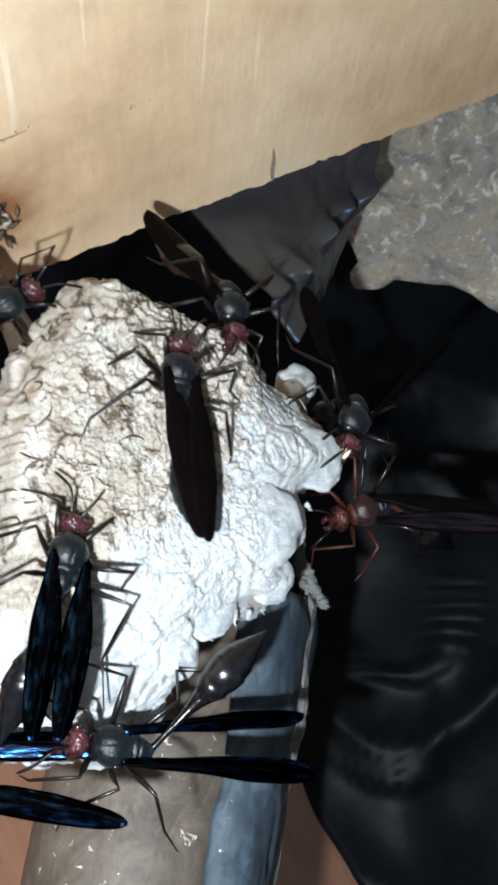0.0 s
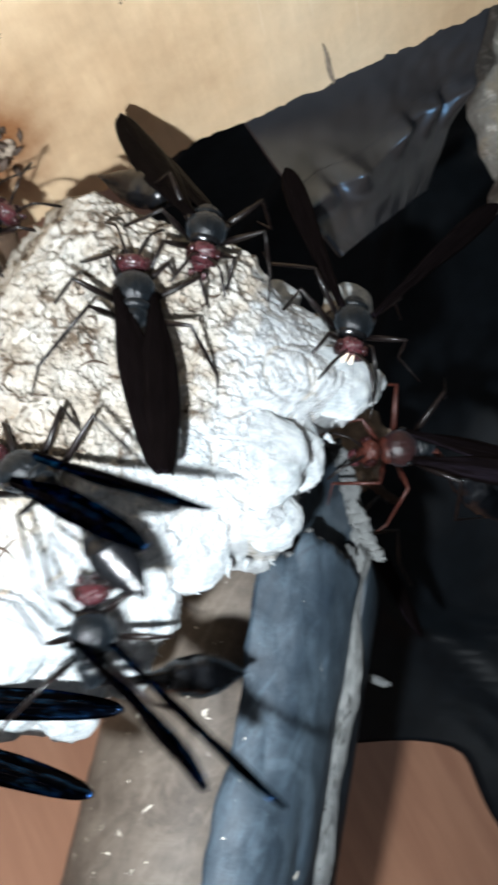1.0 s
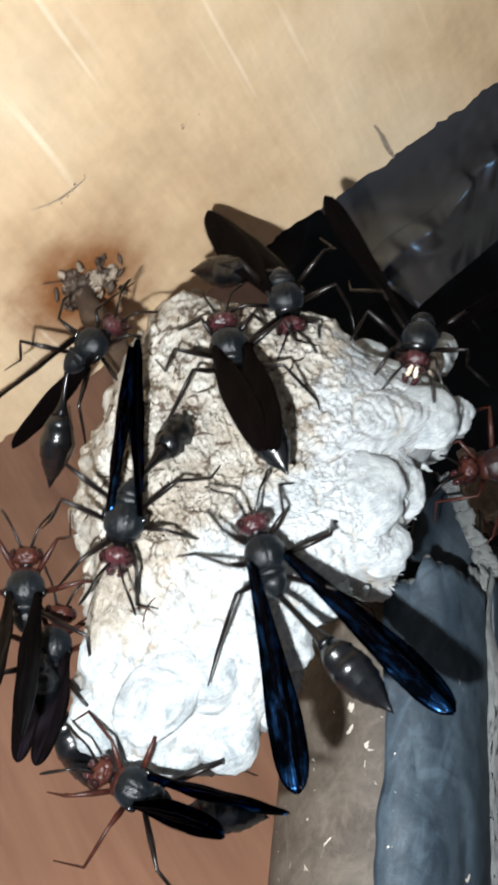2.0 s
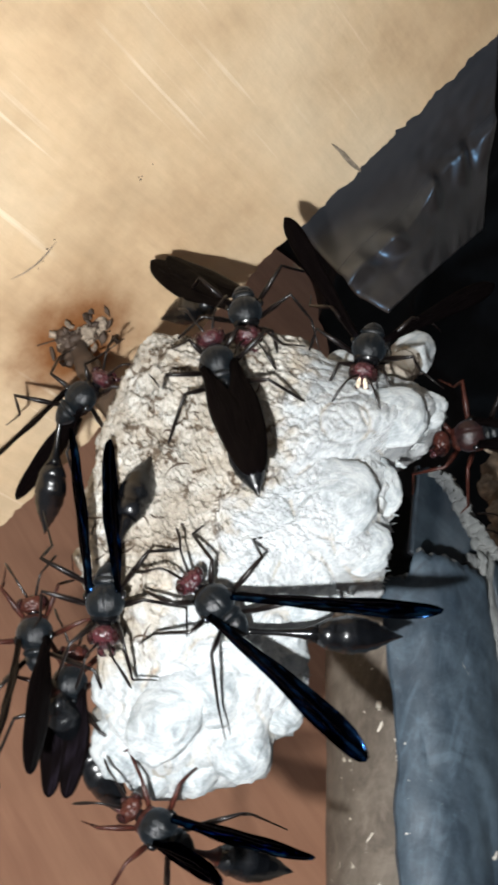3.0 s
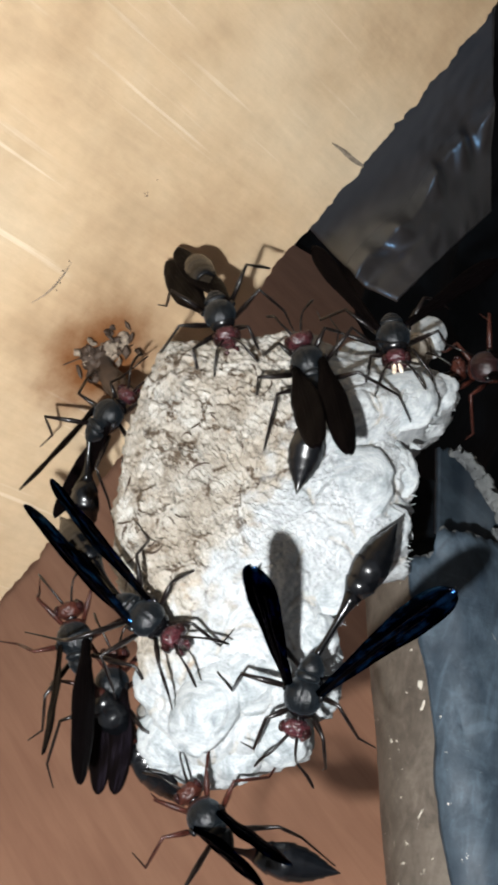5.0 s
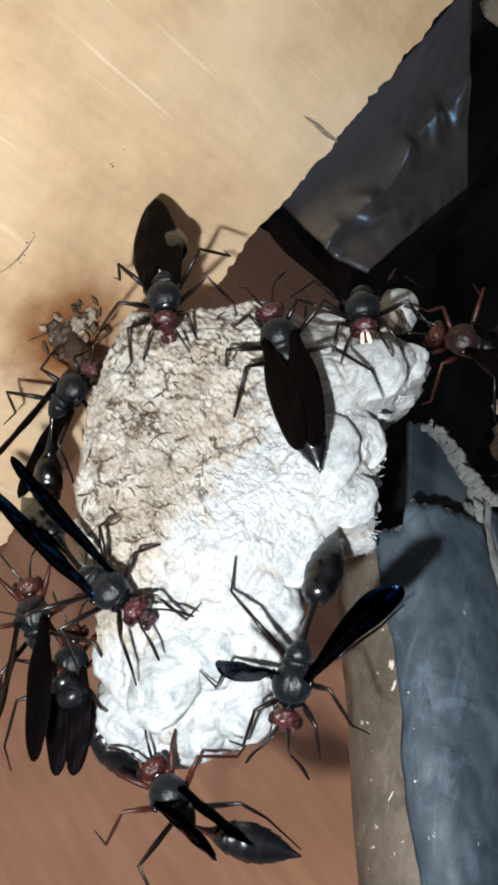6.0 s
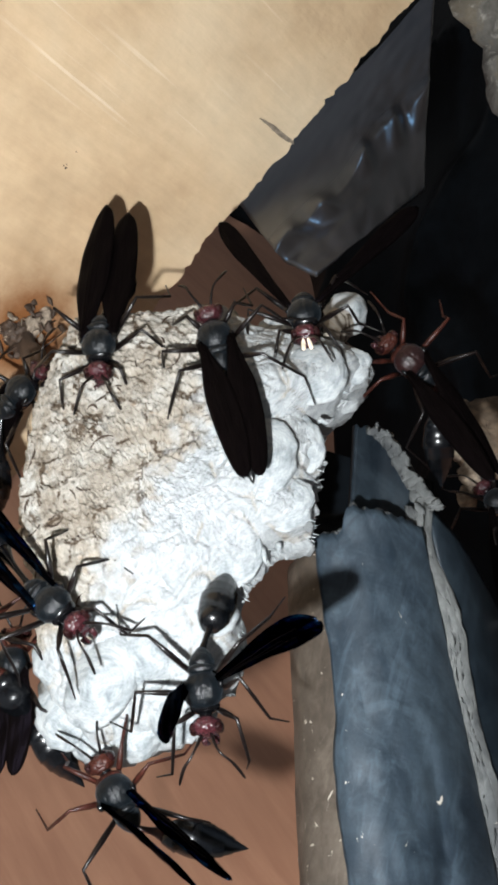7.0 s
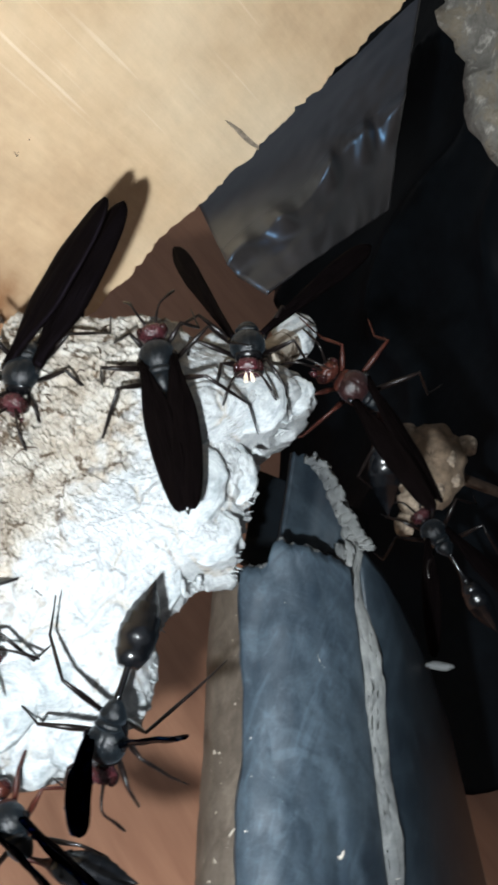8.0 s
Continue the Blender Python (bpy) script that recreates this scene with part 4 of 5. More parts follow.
        part("antenna", bm, LEG, skull)
        bm = bmesh.new()
        tube(bm, smooth_line([(5.6, s * 0.8, -2.6), (6.1, s * 0.7, -3.4), (6.1, s * 0.2, -4.0)], 3), [0.5, 0.5, 0.48, 0.42, 0.34, 0.25, 0.1], 7)
        part("mandible", bm, RED, skull)
        if face:
            bm = bmesh.new()
            ellipsoid(bm, (5.75, s * 0.5, -1.8), (0.4, 0.34, 1.3), 10, 8, Euler((s * 0.12, 0, 0)).to_matrix())
            part("face_mark", bm, CREAM, skull, "cream face mark")
    # waist and gaster
    gaz, gel = radians(gaster[0]), radians(gaster[1])
    back = Vector((-math.cos(gaz) * math.cos(gel), math.sin(gaz) * math.cos(gel), math.sin(gel)))
    root = Vector((-4.2, 0, -0.4))
    bm = bmesh.new()
    line = [root + back * (waist * t) for t in np.linspace(0, 1, 9)]
    tube(bm, line, [0.55, 0.46, 0.42, 0.42, 0.45, 0.52, 0.68, 0.95, 1.35], 10)
    part("petiole", bm, RUST if rusty else BLACK, w)
    end = line[-1]
    prof = [(0, 1.5), (0.8, 1.95), (1.9, 2.5), (2.0, 2.3), (3.6, 2.72), (5.1, 2.85), (5.2, 2.64), (6.9, 2.5), (7.0, 2.28), (8.5, 1.85), (8.6, 1.64), (9.8, 1.15), (9.9, 0.96), (11.3, 0.35), (11.9, 0.06)]
    bm = bmesh.new()
    tube(bm, [end + back * (x * 0.95) for x, _ in prof], [y * 0.9 for _, y in prof], 20)
    part("gaster", bm, GASTER, w, "glossy black teardrop gaster")
    # wings
    for s, (az, el, tw) in zip((1, -1), wings):
        vs, fs = blade(length, width, 0.6, paddle)
        wg = from_lists("wing", vs, fs, WING_BLUE if blue else WING, w, "glossy dark wing with a blue sheen" if blue else "dark smoky folded wing")
        wg.location = (0.1 * MM, s * 2.2 * MM, 1.3 * MM)
        wg.rotation_euler = wing_turn(s, az, el, tw)
        for lane, far in ((0.34, 0.86), (-0.05, 0.7), (-0.36, 0.8)):
            rows = [int(round(q * 33 * far)) for q in np.linspace(0.02, 1, 9)]
            col = int(round(4 + 4 * lane))
            bm = bmesh.new()
            tube(bm, [Vector(vs[q * 9 + col]) * 1000 + Vector((0, 0, 0.02)) for q in rows], [0.07 - 0.006 * q for q in range(9)], 5)
            part("vein", bm, WING, wg)
    # legs: hip, knee, shin, foot
    sets = (((3.0, 1.2, -1.8), (6.6, 4.6, 0.6), (9.0, 6.4, -4.2), (11.2, 7.2, -5.6)),
            ((0.6, 1.6, -2.2), (1.8, 7.6, 2.0), (2.4, 11.6, -4.4), (4.0, 14.4, -5.8)),
            ((-2.0, 1.6, -2.0), (-5.6, 7.4, 3.0), (-10.2, 11.0, -3.8), (-13.6, 12.6, -5.8)))
    for s in (1, -1):
        for n, pts in enumerate(sets):
            jig = [Vector((r.uniform(-2.2, 2.2), r.uniform(-2.2, 1.2), r.uniform(-0.6, 1.0))) * min(1, k * 0.8) for k in range(4)]
            q = [Vector((p[0] * 0.95, s * p[1] * (1, 0.9, 0.84, 0.82)[k], p[2])) + j for k, (p, j) in enumerate(zip(pts, jig))]
            line = [q[0], q[0].lerp(q[1], 0.5), q[1], q[1].lerp(q[2], 0.5), q[2], q[2].lerp(q[3], 0.5), q[3]]
            bm = bmesh.new()
            tube(bm, line, [0.36, 0.44, 0.24, 0.27, 0.2, 0.13, 0.1], 7)
            part("leg", bm, RUST if rusty and n < 2 else LEG, w)
    return w


def on_nest(u, v, h, turn, tip=0, roll=0):
    """A wasp's pose: its place on the nest's face, its heading from u towards v, and its tip up and roll."""
    return NEST @ pose(u * MM, v * MM, h * MM, 0, 0, turn) @ pose(0, 0, 0, roll, -tip, 0)


build_structure()
build_plastic()
build_nest()
build_far_nest()
build_scraps()
build_tube()

# the torch beside the lens
torch = new("torch")
tagged(torch, "small glowing white torch lens in a black ring", "torch")
bm = bmesh.new()
bmesh.ops.create_circle(bm, cap_ends=True, segments=24, radius=0.0026)
part("lens", bm, TORCH, torch, "glowing white lens", smooth=False)
bm = bmesh.new()
tube(bm, [(0, 0, 0.3), (0, 0, 0.6), (0, 0, 4.0)], [3.6, 3.8, 3.8], 24)
part("housing", bm, HOUSING, torch)

WASPS = {
    "A": make_wasp("dark wasp with raised brown wings on the nest's upper rim", wings=((0, 0, 12), (-5, 2, 12)), gaster=(0, 0), stance=1, width=5.3, length=27, waist=6),
    "B": make_wasp("black wasp with wings folded flat down the nest's face", wings=((-4, 1, 6), (-3, 3, 6)), gaster=(0, -4), stance=2, width=4.3, length=25, waist=7.0),
    "C": make_wasp("wasp with a cream-marked face and wings spread in a V", wings=((42, 22, 40), (48, 22, 40)), gaster=(0, -76), face=True, stance=3, paddle=True, width=3.2, waist=4.0),
    "D": make_wasp("rusty wasp clinging beside the nest with hanging gaster", wings=((16, 9, 20), (-21, 12, 20)), gaster=(44, -12), rusty=True, umber=True, stance=4, waist=5.4),
    "E": make_wasp("black wasp with spread blue-black wings walking over white caps", wings=((33, 8, 25), (33, 8, 25)), gaster=(0, 0), blue=True, stance=5, length=28, width=4.3, paddle=True, waist=9.6),
    "F": make_wasp("slate wasp with half-open wings on the pulp comb", wings=((5, 16, 45), (6, 18, 45)), gaster=(0, 0), blue=True, stance=6, waist=8),
    "G": make_wasp("dark wasp with red head hanging at the nest's lower edge", wings=((-3, -2, 12), (-1, -2, 12)), gaster=(-20, -6), blue=True, rusty=True, stance=7, width=3.6, waist=4),
    "H": make_wasp("dark wasp with drooping wings beside the comb", wings=((-13, 32, 50), (10, 20, 50)), gaster=(-24, -20), rusty=True, stance=8, waist=4),
    "K": make_wasp("rusty wasp half hidden behind the comb", wings=((-4, -4, 8), (-4, -4, 8)), gaster=(-20, -12), rusty=True, stance=9, length=15, waist=5),
    "J": make_wasp("black wasp beside the nest's stalk with one wing out", wings=((38, 0, 40), (26, -10, 10)), gaster=(-34, -14), stance=10),
    "N": make_wasp("black wasp with a red head on the small nest behind", wings=((32, 4, 10), (5, 4, 10)), gaster=(0, -20), stance=12),
}

# seconds, u, v, h, heading, tip, roll
ROWS = {
    "A": [(0, -9.0, 28.5, 4, -72, 18, 0), (0.5, -11.0, 27.6, 4, -67, 9, 0), (1, -10.8, 24.7, 4, -81, 26, 0), (1.5, -10.6, 24.6, 4, -66, 3, 0), (1.7, -10.8, 25.0, 4, -67, 3, 0), (2.8, -11.2, 27.8, 4, -72, 8, 0), (3, -11.6, 28.1, 4, -76, 11, 0), (3.5, -12.6, 28.8, 4, -70, 11, 0), (4, -14.1, 29.9, 4, -72, 9, 0), (4.5, -15.7, 28.8, 4, -68, 13, 0), (5, -17.1, 27.9, 4, -70, 12, 0), (6.3, -19.5, 20.3, 7, -81, 12, 0), (6.5, -19.4, 16.9, 7, -80, 14, 0), (7, -19.5, 15.8, 7, -83, 5, 0), (7.5, -20.7, 12.7, 7, -83, 16, 0), (8, -20.0, 11.7, 7, -91, 2, 0)],
    "B": [(0, -14.9, 10.0, 9, 100, -6, 0), (0.5, -15.8, 9.8, 9, 105, -8, 0), (1, -15.9, 8.5, 9, 109, -10, 0), (1.5, -16.2, 10.0, 9, 114, -8, 0), (1.7, -16.6, 10.5, 9, 114, -7, 0), (2.8, -12.8, 15.2, 9, 114, 3, 0), (3, -13.0, 14.6, 9, 113, 4, 0), (3.5, -10.3, 14.0, 9, 109, 4, 0), (4, -8.1, 13.5, 9, 109, 5, 0), (4.5, -3.0, 15.1, 9, 97, 2, 0), (5, -1.2, 14.5, 9, 112, 0, 0), (6.3, -0.2, 13.4, 9, 110, 3, 0), (6.5, -0.2, 13.3, 9, 108, 4, 0), (7, -1.1, 13.9, 9, 109, 5, 0), (7.5, -0.5, 13.9, 9, 110, 4, 0), (8, -0.4, 13.6, 9, 111, 1, 0)],
    "C": [(0, 16.8, 22.7, 2, -92, 13, 0), (0.5, 13.6, 22.1, 2, -81, 19, 0), (1, 11.6, 22.3, 2, -84, 22, 0), (1.5, 11.2, 25.9, 2, -90, 18, 0), (1.7, 10.2, 26.4, 2, -90, 18, 0), (2.8, 8.0, 24.0, 2, -97, 14, 0), (3, 7.7, 24.4, 2, -95, 14, 0), (3.5, 7.0, 24.7, 2, -92, 23, 0), (4, 7.9, 24.3, 2, -84, 19, 0), (4.5, 10.8, 23.8, 2, -88, 19, 0), (5, 10.1, 24.3, 2, -82, 18, 0), (6.3, 10.6, 23.4, 2, -85, 24, 0), (6.5, 10.7, 23.0, 2, -86, 25, 0), (7, 10.0, 23.6, 2, -81, 23, 0), (7.5, 10.1, 22.9, 2, -82, 24, 0), (8, 10.0, 22.1, 2, -78, 22, 0)],
    "D": [(0, 29.7, 16.1, -10, -141, -8, 0), (0.5, 27.6, 14.8, -10, -143, -8, 0), (1, 26.7, 14.0, -10, -151, 3, 0), (2.8, 24.9, 16.2, -10, -164, -3, 0), (4.5, 24.1, 24.4, -10, -184, -6, 0), (5, 24.7, 25.1, -10, -184, -7, 0), (6.3, 26.1, 24.1, -10, -204, 9, 0), (6.5, 26.2, 23.5, -10, -208, 11, 0), (7, 25.9, 21.3, -10, -215, 23, 0), (7.5, 25.8, 22.5, -10, -202, 26, 0), (8, 25.7, 22.4, -10, -201, 27, 0)],
    "E": [(0, -6.6, -39.8, 7, -167, -1, 0), (0.5, -1.9, -38.4, 7, -174, 4, 0), (0.8, -8.2, -34.4, 8, -222, 10, 0), (1, -5.8, -31.8, 9, -246, 15, 0), (1.2, -2.3, -21.8, 10, -241, 10, 0), (1.5, -3.7, -10.1, 11, -242, 2, 0), (1.7, -4.2, -13.0, 11, -243, 4, 0), (2.8, -6.1, -20.7, 10, -218, 7, 0), (3, -7.4, -21.7, 10, -216, 10, 0), (3.5, -3.5, -27.5, 9, -188, -6, 0), (4, -6.9, -26.7, 9, -190, 2, 0), (4.5, -5.1, -30.8, 8, -171, -16, 0), (5, 1.1, -33.3, 8, -107, -21, 0), (6.3, 4.6, -35.0, 7, -102, -19, 0), (6.5, 3.8, -35.6, 7, -106, -19, 0), (7, 1.9, -35.6, 7, -81, -5, 0), (7.5, 0.9, -36.4, 7, -90, -35, 0), (8, 2.7, -37.3, 7, -101, -35, 0)],
    "F": [(0, -21.2, -21.2, 9, 94, -6, 0), (0.5, -18.7, -18.6, 9, 111, -12, 0), (0.8, -22.0, -17.6, 9, 139, -24, 0), (1, -19.2, -17.1, 9, 164, -33, 0), (1.3, -22.0, -13.1, 9, 216, -20, 0), (1.5, -23.9, -12.6, 9, 257, -12, 0), (1.7, -24.0, -13.5, 9, 271, -10, 0), (2.8, -22.2, -19.8, 9, 276, -2, 0), (3, -22.8, -21.3, 9, 277, 0, 0), (3.5, -23.6, -24.4, 9, 307, 0, 0), (4, -23.0, -25.0, 9, 310, 8, 0), (4.5, -22.7, -23.8, 9, 321, 2, 0), (5, -21.7, -24.0, 9, 327, 0, 0), (6.3, -20.3, -24.6, 9, 326, 3, 0), (6.5, -19.8, -25.1, 9, 325, 3, 0), (7, -19.7, -25.8, 9, 325, 7, 0), (7.5, -20.1, -26.1, 9, 327, 5, 0), (8, -19.6, -26.2, 9, 328, 5, 0)],
    "G": [(0, -25.7, -48.1, -4, 200, 11, 0), (1, -21.4, -44.7, -4, 197, 11, 0), (1.5, -15.8, -43.7, -4, 175, 11, 0), (1.7, -14.4, -44.0, -4, 171, 11, 0), (2.8, -12.4, -47.8, -4, 157, 10, 0), (3, -12.5, -48.0, -4, 154, 11, 0), (3.5, -12.1, -47.6, -4, 150, 8, 0), (4, -11.4, -47.4, -4, 153, 6, 0), (4.5, -13.1, -47.9, -4, 142, 5, 0), (5, -12.6, -48.6, -4, 131, 0, 0), (6.3, -11.9, -48.1, -4, 129, -3, 0), (6.5, -11.7, -47.8, -4, 129, -3, 0), (7, -10.4, -48.4, -4, 124, 12, 0), (7.5, -10.5, -48.3, -4, 127, 1, 0), (8, -10.0, -48.0, -4, 128, 1, 0)],
    "H": [(0, -34.8, -23.7, -2, 105, 10, 0), (3.5, -34.3, -25.0, -2, 106, 10, 0), (4, -34.2, -24.9, -2, 108, 15, 0), (4.5, -34.4, -24.8, -2, 108, 14, 0), (5, -34.4, -24.9, -2, 108, 12, 0), (8, -34.0, -26.0, -2, 109, 12, 0)],
    "K": [(0, -30.2, -28.7, -8, 93, 6, 0), (3.5, -29.8, -29.8, -8, 94, 6, 0), (4, -29.9, -29.7, -8, 93, 7, 0), (4.5, -29.8, -29.7, -8, 90, 9, 0), (5, -30.0, -29.8, -8, 93, 7, 0), (8, -29.7, -30.7, -8, 94, 7, 0)],
    "J": [(0, -38.0, 16.7, -8, 56, 22, 0), (1.5, -38.1, 16.4, -8, 56, 22, 0), (4, -37.6, 16.1, -8, 45, 13, 0), (4.5, -37.4, 15.7, -8, 47, 15, 0), (8, -37.5, 15.0, -8, 48, 15, 0)],
    "N": [(0, 39.6, 27.5, -76, 128), (8, 39.2, 27.5, -76, 130)],
}

# wings that open and sweep: seconds, out, up, twist
WING_ROWS = {
    ("A", 1): [(0, -6, -29, 12), (0.5, -13, -28, 12), (1, -30, -8, 12), (1.5, -17, -24, 12), (2.8, -31, -22, 12), (3, -33, -19, 12), (3.5, -28, -17, 12), (4, -27, -24, 16), (4.5, -14, -17, 20), (5, -13, -17, 20), (6.3, -5, -4, 10), (6.5, -2, -1, 10), (7, 2, -8, 10), (7.5, 12, 13, 10), (8, 19, 13, 10)],
    ("A", -1): [(0, 10, -19, 12), (0.5, 8, -26, 12), (1, 24, -7, 12), (1.5, 9, -24, 12), (2.8, 25, -24, 12), (3, 29, -21, 12), (3.5, 22, -18, 12), (4, 21, -27, 16), (4.5, 11, -22, 20), (5, 9, -21, 20), (6.3, -1, -3, 10), (6.5, -2, 2, 10), (7, -5, -3, 10), (7.5, -19, 17, 10), (8, -31, 26, 10)],
    ("B", 1): [(0, -15, 0, 6), (0.5, -15, -4, 6), (1, -10, 0, 6), (1.5, -3, 22, 6), (3, -4, 25, 6), (3.5, -4, 27, 6), (4, -4, 24, 6), (4.5, -12, 35, 6), (5, 5, 32, 6), (6.3, -1, 16, 6), (6.5, -3, 13, 6), (7, -3, 12, 6), (7.5, -3, 10, 6), (8, -3, 7, 6)],
    ("B", -1): [(0, 6, 2, 6), (0.5, 5, -2, 6), (1, 1, 2, 6), (1.5, -5, 21, 6), (3, -5, 25, 6), (3.5, -4, 27, 6), (4, -3, 25, 13), (4.5, 8, 37, 20), (5, -7, 26, 24), (6.3, -6, 17, 8), (6.5, -3, 14, 8), (7, -3, 11, 7), (7.5, -3, 10, 7), (8, -4, 7, 6)],
    ("C", 1): [(0, 25, 11, 40), (0.5, 39, 21, 40), (1, 36, 26, 40), (1.5, 27, -10, 40), (2.8, 39, -4, 40), (3, 35, -10, 40), (3.5, 38, 5, 40), (4, 51, 11, 40), (4.5, 31, -10, 40), (5, 41, -11, 40), (6.5, 36, 7, 40), (7, 43, 6, 40), (7.5, 40, 5, 40), (8, 43, 2, 40)],
    ("C", -1): [(0, 23, -7, 40), (0.5, 16, 1, 40), (1, 24, 5, 40), (1.5, 42, 13, 40), (2.8, 38, 8, 40), (3, 37, 10, 40), (3.5, 35, 18, 40), (4, 30, 19, 40), (4.5, 30, 5, 40), (5, 21, 0, 40), (6.5, 30, 7, 40), (7, 24, 7, 40), (7.5, 24, 5, 40), (8, 20, 2, 40)],
    ("E", 1): [(0, -4, -3, 50), (0.5, -16, 3, 45), (1, -37, 61, 72), (1.25, -12, 30, 45), (1.5, 15, -7, 8), (1.7, 11, -5, 8), (2.8, 6, 14, 45), (3, 1, 19, 52), (3.5, -6, 1, 55), (4, 4, 32, 40), (4.5, 13, 14, 40), (5, 39, 31, 24), (6.3, 39, 50, 50), (6.5, 41, 48, 50), (7, 89, 56, 60), (7.5, 55, 55, 65), (8, 41, 49, 60)],
    ("E", -1): [(0, 11, -7, 50), (0.5, 20, -11, 40), (1, 39, 50, 70), (1.25, 30, 30, 40), (1.5, 21, 3, -10), (1.7, 26, 5, -10), (2.8, 27, 24, 40), (3, 32, 25, 45), (3.5, 25, 26, 40), (4, 20, 71, 20), (4.5, 8, 49, 10), (5, 6, 57, 5), (6.3, 60, 94, 80), (6.5, 81, 100, 85), (7, 14, 113, 105), (7.5, 93, 106, 140), (8, 107, 111, 150)],
    ("F", 1): [(0, -3, 7, 13), (0.3, -4, 4, 13), (0.5, -3, 14, 31), (0.6, -4, 17, 40), (1, 6, 16, 50), (1.5, -11, 0, 60), (2.8, -11, -8, 60), (3, -9, -9, 59), (3.5, 2, -1, 55), (4, 4, 11, 55), (4.5, 9, 0, 55), (5, 13, -2, 55), (6.5, 9, -1, 55), (7, 9, 3, 55), (7.5, 11, 0, 55), (8, 11, 0, 55)],
    ("F", -1): [(0, -1, 11, -16), (0.3, 0, 7, -14), (0.5, 0, 14, 15), (0.6, 4, 15, 30), (1, 1, 8, 40), (1.5, 4, -12, 60), (2.8, 9, -4, 60), (3, 9, -1, 59), (3.5, -7, 1, 55), (4, -4, 9, 55), (4.5, -9, 1, 55), (5, -12, 0, 55), (6.5, -8, -1, 55), (7, -8, 3, 55), (7.5, -9, 1, 55), (8, -9, 1, 55)],
    ("G", 1): [(0, 20, 46, 4), (1, 20, 46, 6), (1.5, 19, 68, 45), (3, -1, 67, 52), (3.5, -1, 63, 54), (4, 7, 61, 56), (4.5, -5, 58, 59), (5, -16, 49, 61), (6.5, -16, 47, 68), (7, -29, 46, 70), (7.5, -25, 45, 70), (8, -25, 45, 70)],
    ("G", -1): [(0, -3, 35, 4), (1, -3, 35, 6), (1.5, -7, 59, 45), (3, 12, 46, 52), (3.5, 15, 43, 54), (4, 6, 39, 56), (4.5, 11, 45, 59), (5, 12, 50, 61), (6.5, 12, 43, 68), (7, 23, 44, 70), (7.5, 21, 39, 70), (8, 21, 39, 70)],
    ("H", 1): [(0, -3, 51, 50), (4, -3, 51, 50), (4.5, 3, 50, 50), (5, 0, 49, 50), (8, 0, 49, 50)],
    ("H", -1): [(0, -4, 39, 50), (4, -4, 39, 50), (4.5, -8, 36, 50), (5, -7, 34, 50), (8, -7, 34, 50)],
    ("J", 1): [(0, 20, -28, 62), (8, 20, -28, 62)],
    ("J", -1): [(0, -14, -34, 62), (8, -14, -34, 62)],
    ("D", 1): [(0, 27, 31, 20), (7, 27, 31, 20), (8, 44, 37, 20)],
    ("D", -1): [(0, -31, 24, 20), (7, -31, 24, 20), (8, -45, 29, 20)],
}


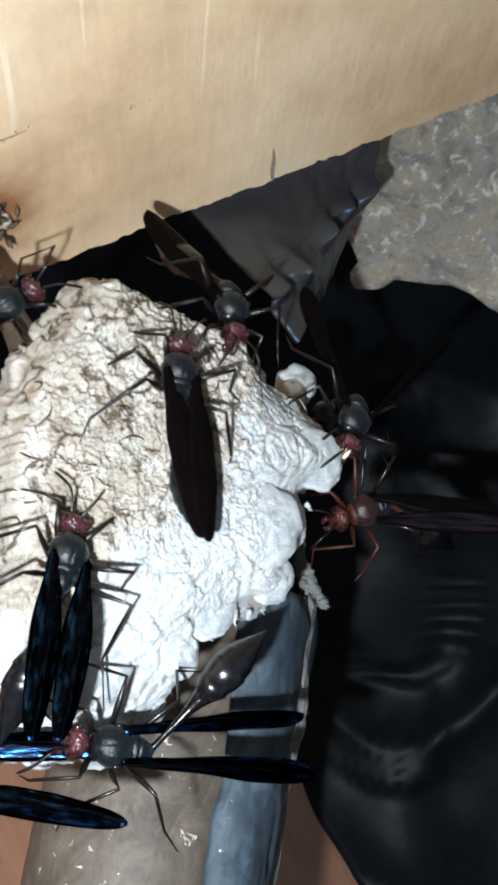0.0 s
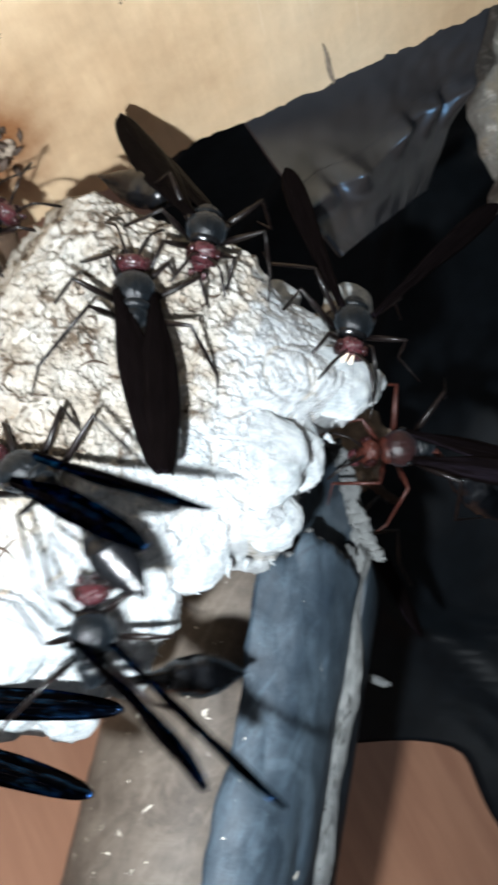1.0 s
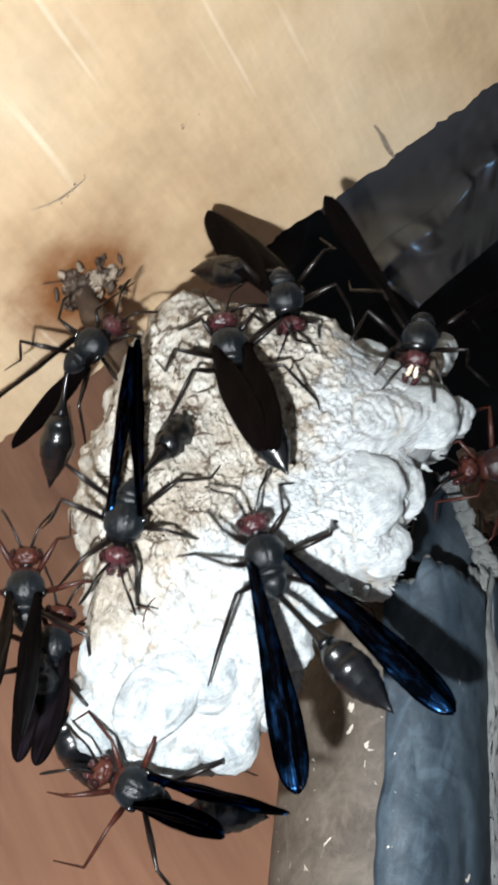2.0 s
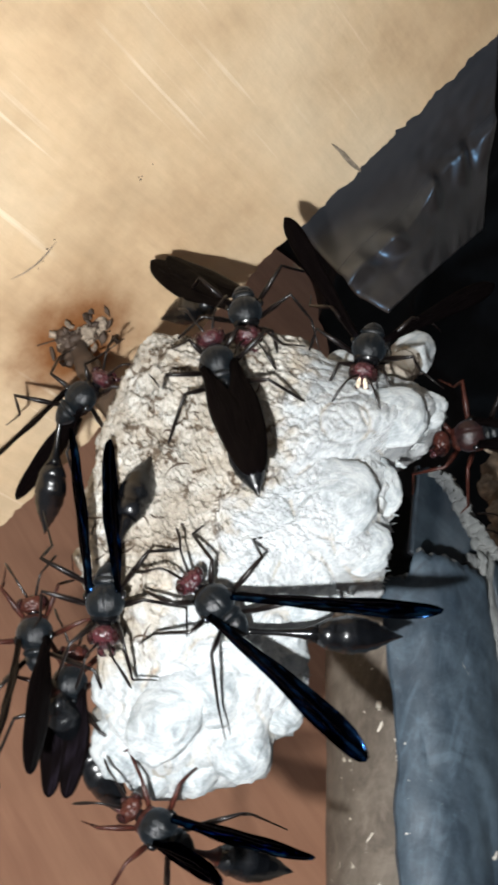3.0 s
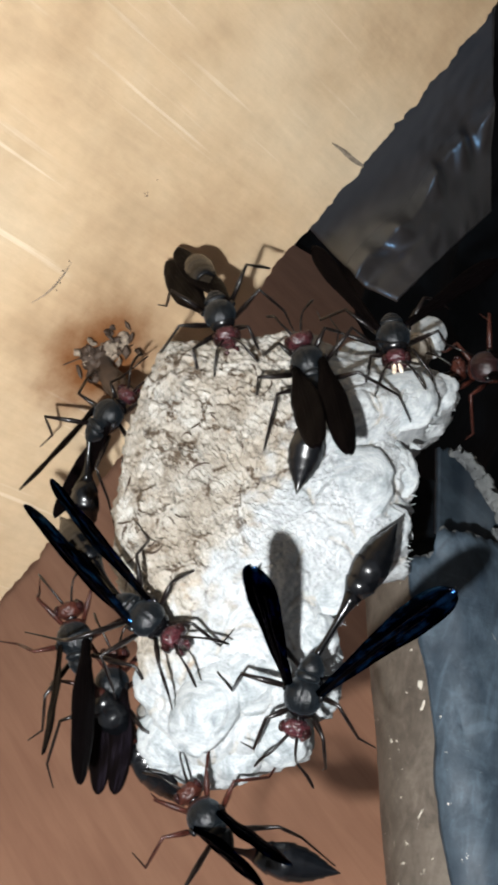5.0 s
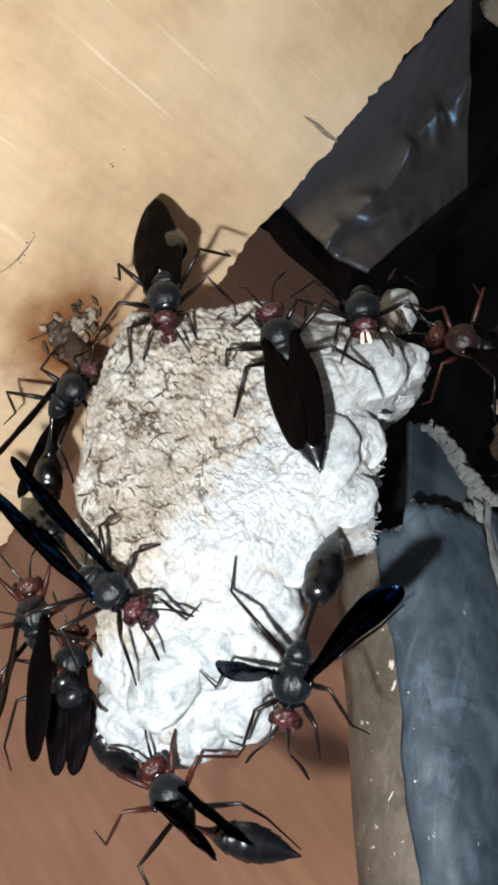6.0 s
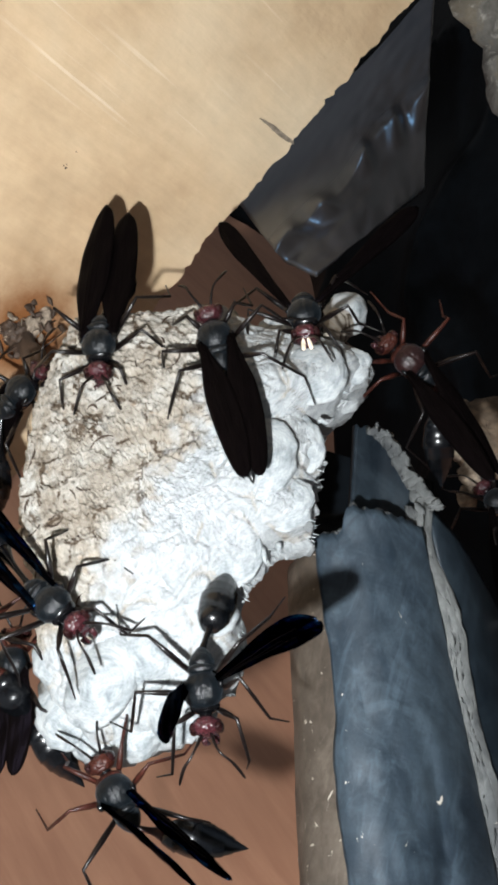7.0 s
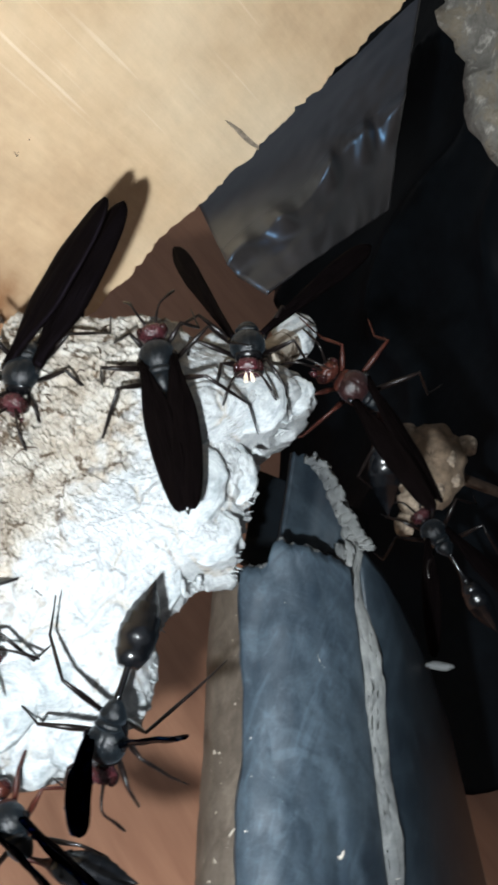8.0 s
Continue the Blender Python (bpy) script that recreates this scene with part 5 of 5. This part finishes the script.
# gasters that swing at the waist: seconds, degrees to the left, degrees up, millimetres drawn in
GASTER_ROWS = {
    "A": [(0, -22, -27), (0.5, -51, -31), (1, -60, -16), (1.5, -50, -31), (2.8, -67, -32), (3, -70, -31), (3.5, -75, -32), (4, -49, -32), (4.5, -25, -23), (5, -7, -16), (6.3, 8, -17), (6.5, 11, -15), (7, 8, -24), (7.5, 13, -14), (8, 10, -31)],
    "E": [(0, -54, 23), (0.5, -66, 21), (1, -88, -21), (1.5, -13, 31), (1.7, -16, 26), (2.8, -37, 0), (3, -43, -4), (3.5, -46, -1), (4, -51, 9), (4.5, -10, 25), (5, 13, -13), (6.3, -7, -31, 4.5), (6.5, -9, -32, 5), (7, 14, -31, 5), (8, -4, -31, 5)],
    "F": [(0, 0, -24), (0.3, 0, -22), (0.6, 4, -8), (1, 20, 2), (1.5, 22, -32), (2.8, 15, -15), (3, 13, -11), (3.5, 36, -8), (4, 3, -2), (4.5, 11, -12), (5, 16, -13), (6.5, 11, -12), (7, 10, -6), (7.5, 12, -9), (8, 12, -9)],
    "B": [(0, -22, -9), (0.5, -21, -11), (1, -17, -9), (1.5, -13, 13), (2.8, -2, 16), (3, 0, 16), (3.5, 0, 17), (4, 0, 16), (4.5, 2, 4, 1.4), (5, 29, 7, 1.4), (6.3, 0, 8), (6.5, 0, 6), (7, 1, 4), (7.5, 1, 3), (8, 1, 0)],
    "G": [(0, -3, -16), (3.5, -3, -16), (4, 1, -20), (4.5, -5, -12), (5, -21, 4), (6.5, -19, 7), (7, -30, 0), (7.5, -28, 14), (8, -28, 14)],
    "D": [(0, 0, 0), (7, 0, 0), (8, 7, 3)],
    "H": [(0, 8, -10), (4, 8, -10), (4.5, 7, -8), (5, 8, -8), (8, 8, -8)],
    "K": [(0, -17, 1), (4, -17, 1), (4.5, -23, -1), (5, -21, 0), (8, -21, 0)],
}


def motions():
    walk(torch, [(t, look(eye, target, roll) @ pose(*TORCH_OFFSET)) for t, eye, target, roll in PATH])
    for name, rows in ROWS.items():
        walk(WASPS[name], [(row[0], on_nest(*row[1:])) for row in rows])
    for (name, side), rows in WING_ROWS.items():
        wing = [o for o in WASPS[name].children if o.name.split(".")[0] == "wing"][0 if side > 0 else 1]
        root = wing.location.copy()
        walk(wing, [(t, Matrix.Translation(root) @ wing_turn(side, az, el, tw).to_matrix().to_4x4()) for t, az, el, tw in rows])
    waist = Matrix.Translation(Vector((-4.2, 0, -0.4)) * MM)
    for name, rows in GASTER_ROWS.items():
        for bit in [o for o in WASPS[name].children if o.name.split(".")[0] in ("petiole", "gaster")]:
            drawn = MM if bit.name.startswith("gaster") else 0
            walk(bit, [(t, waist @ pose(0, 0, 0, 0, up, -left) @ pose(drawn * sum(inward), 0, 0) @ waist.inverted()) for t, left, up, *inward in rows])


motions()
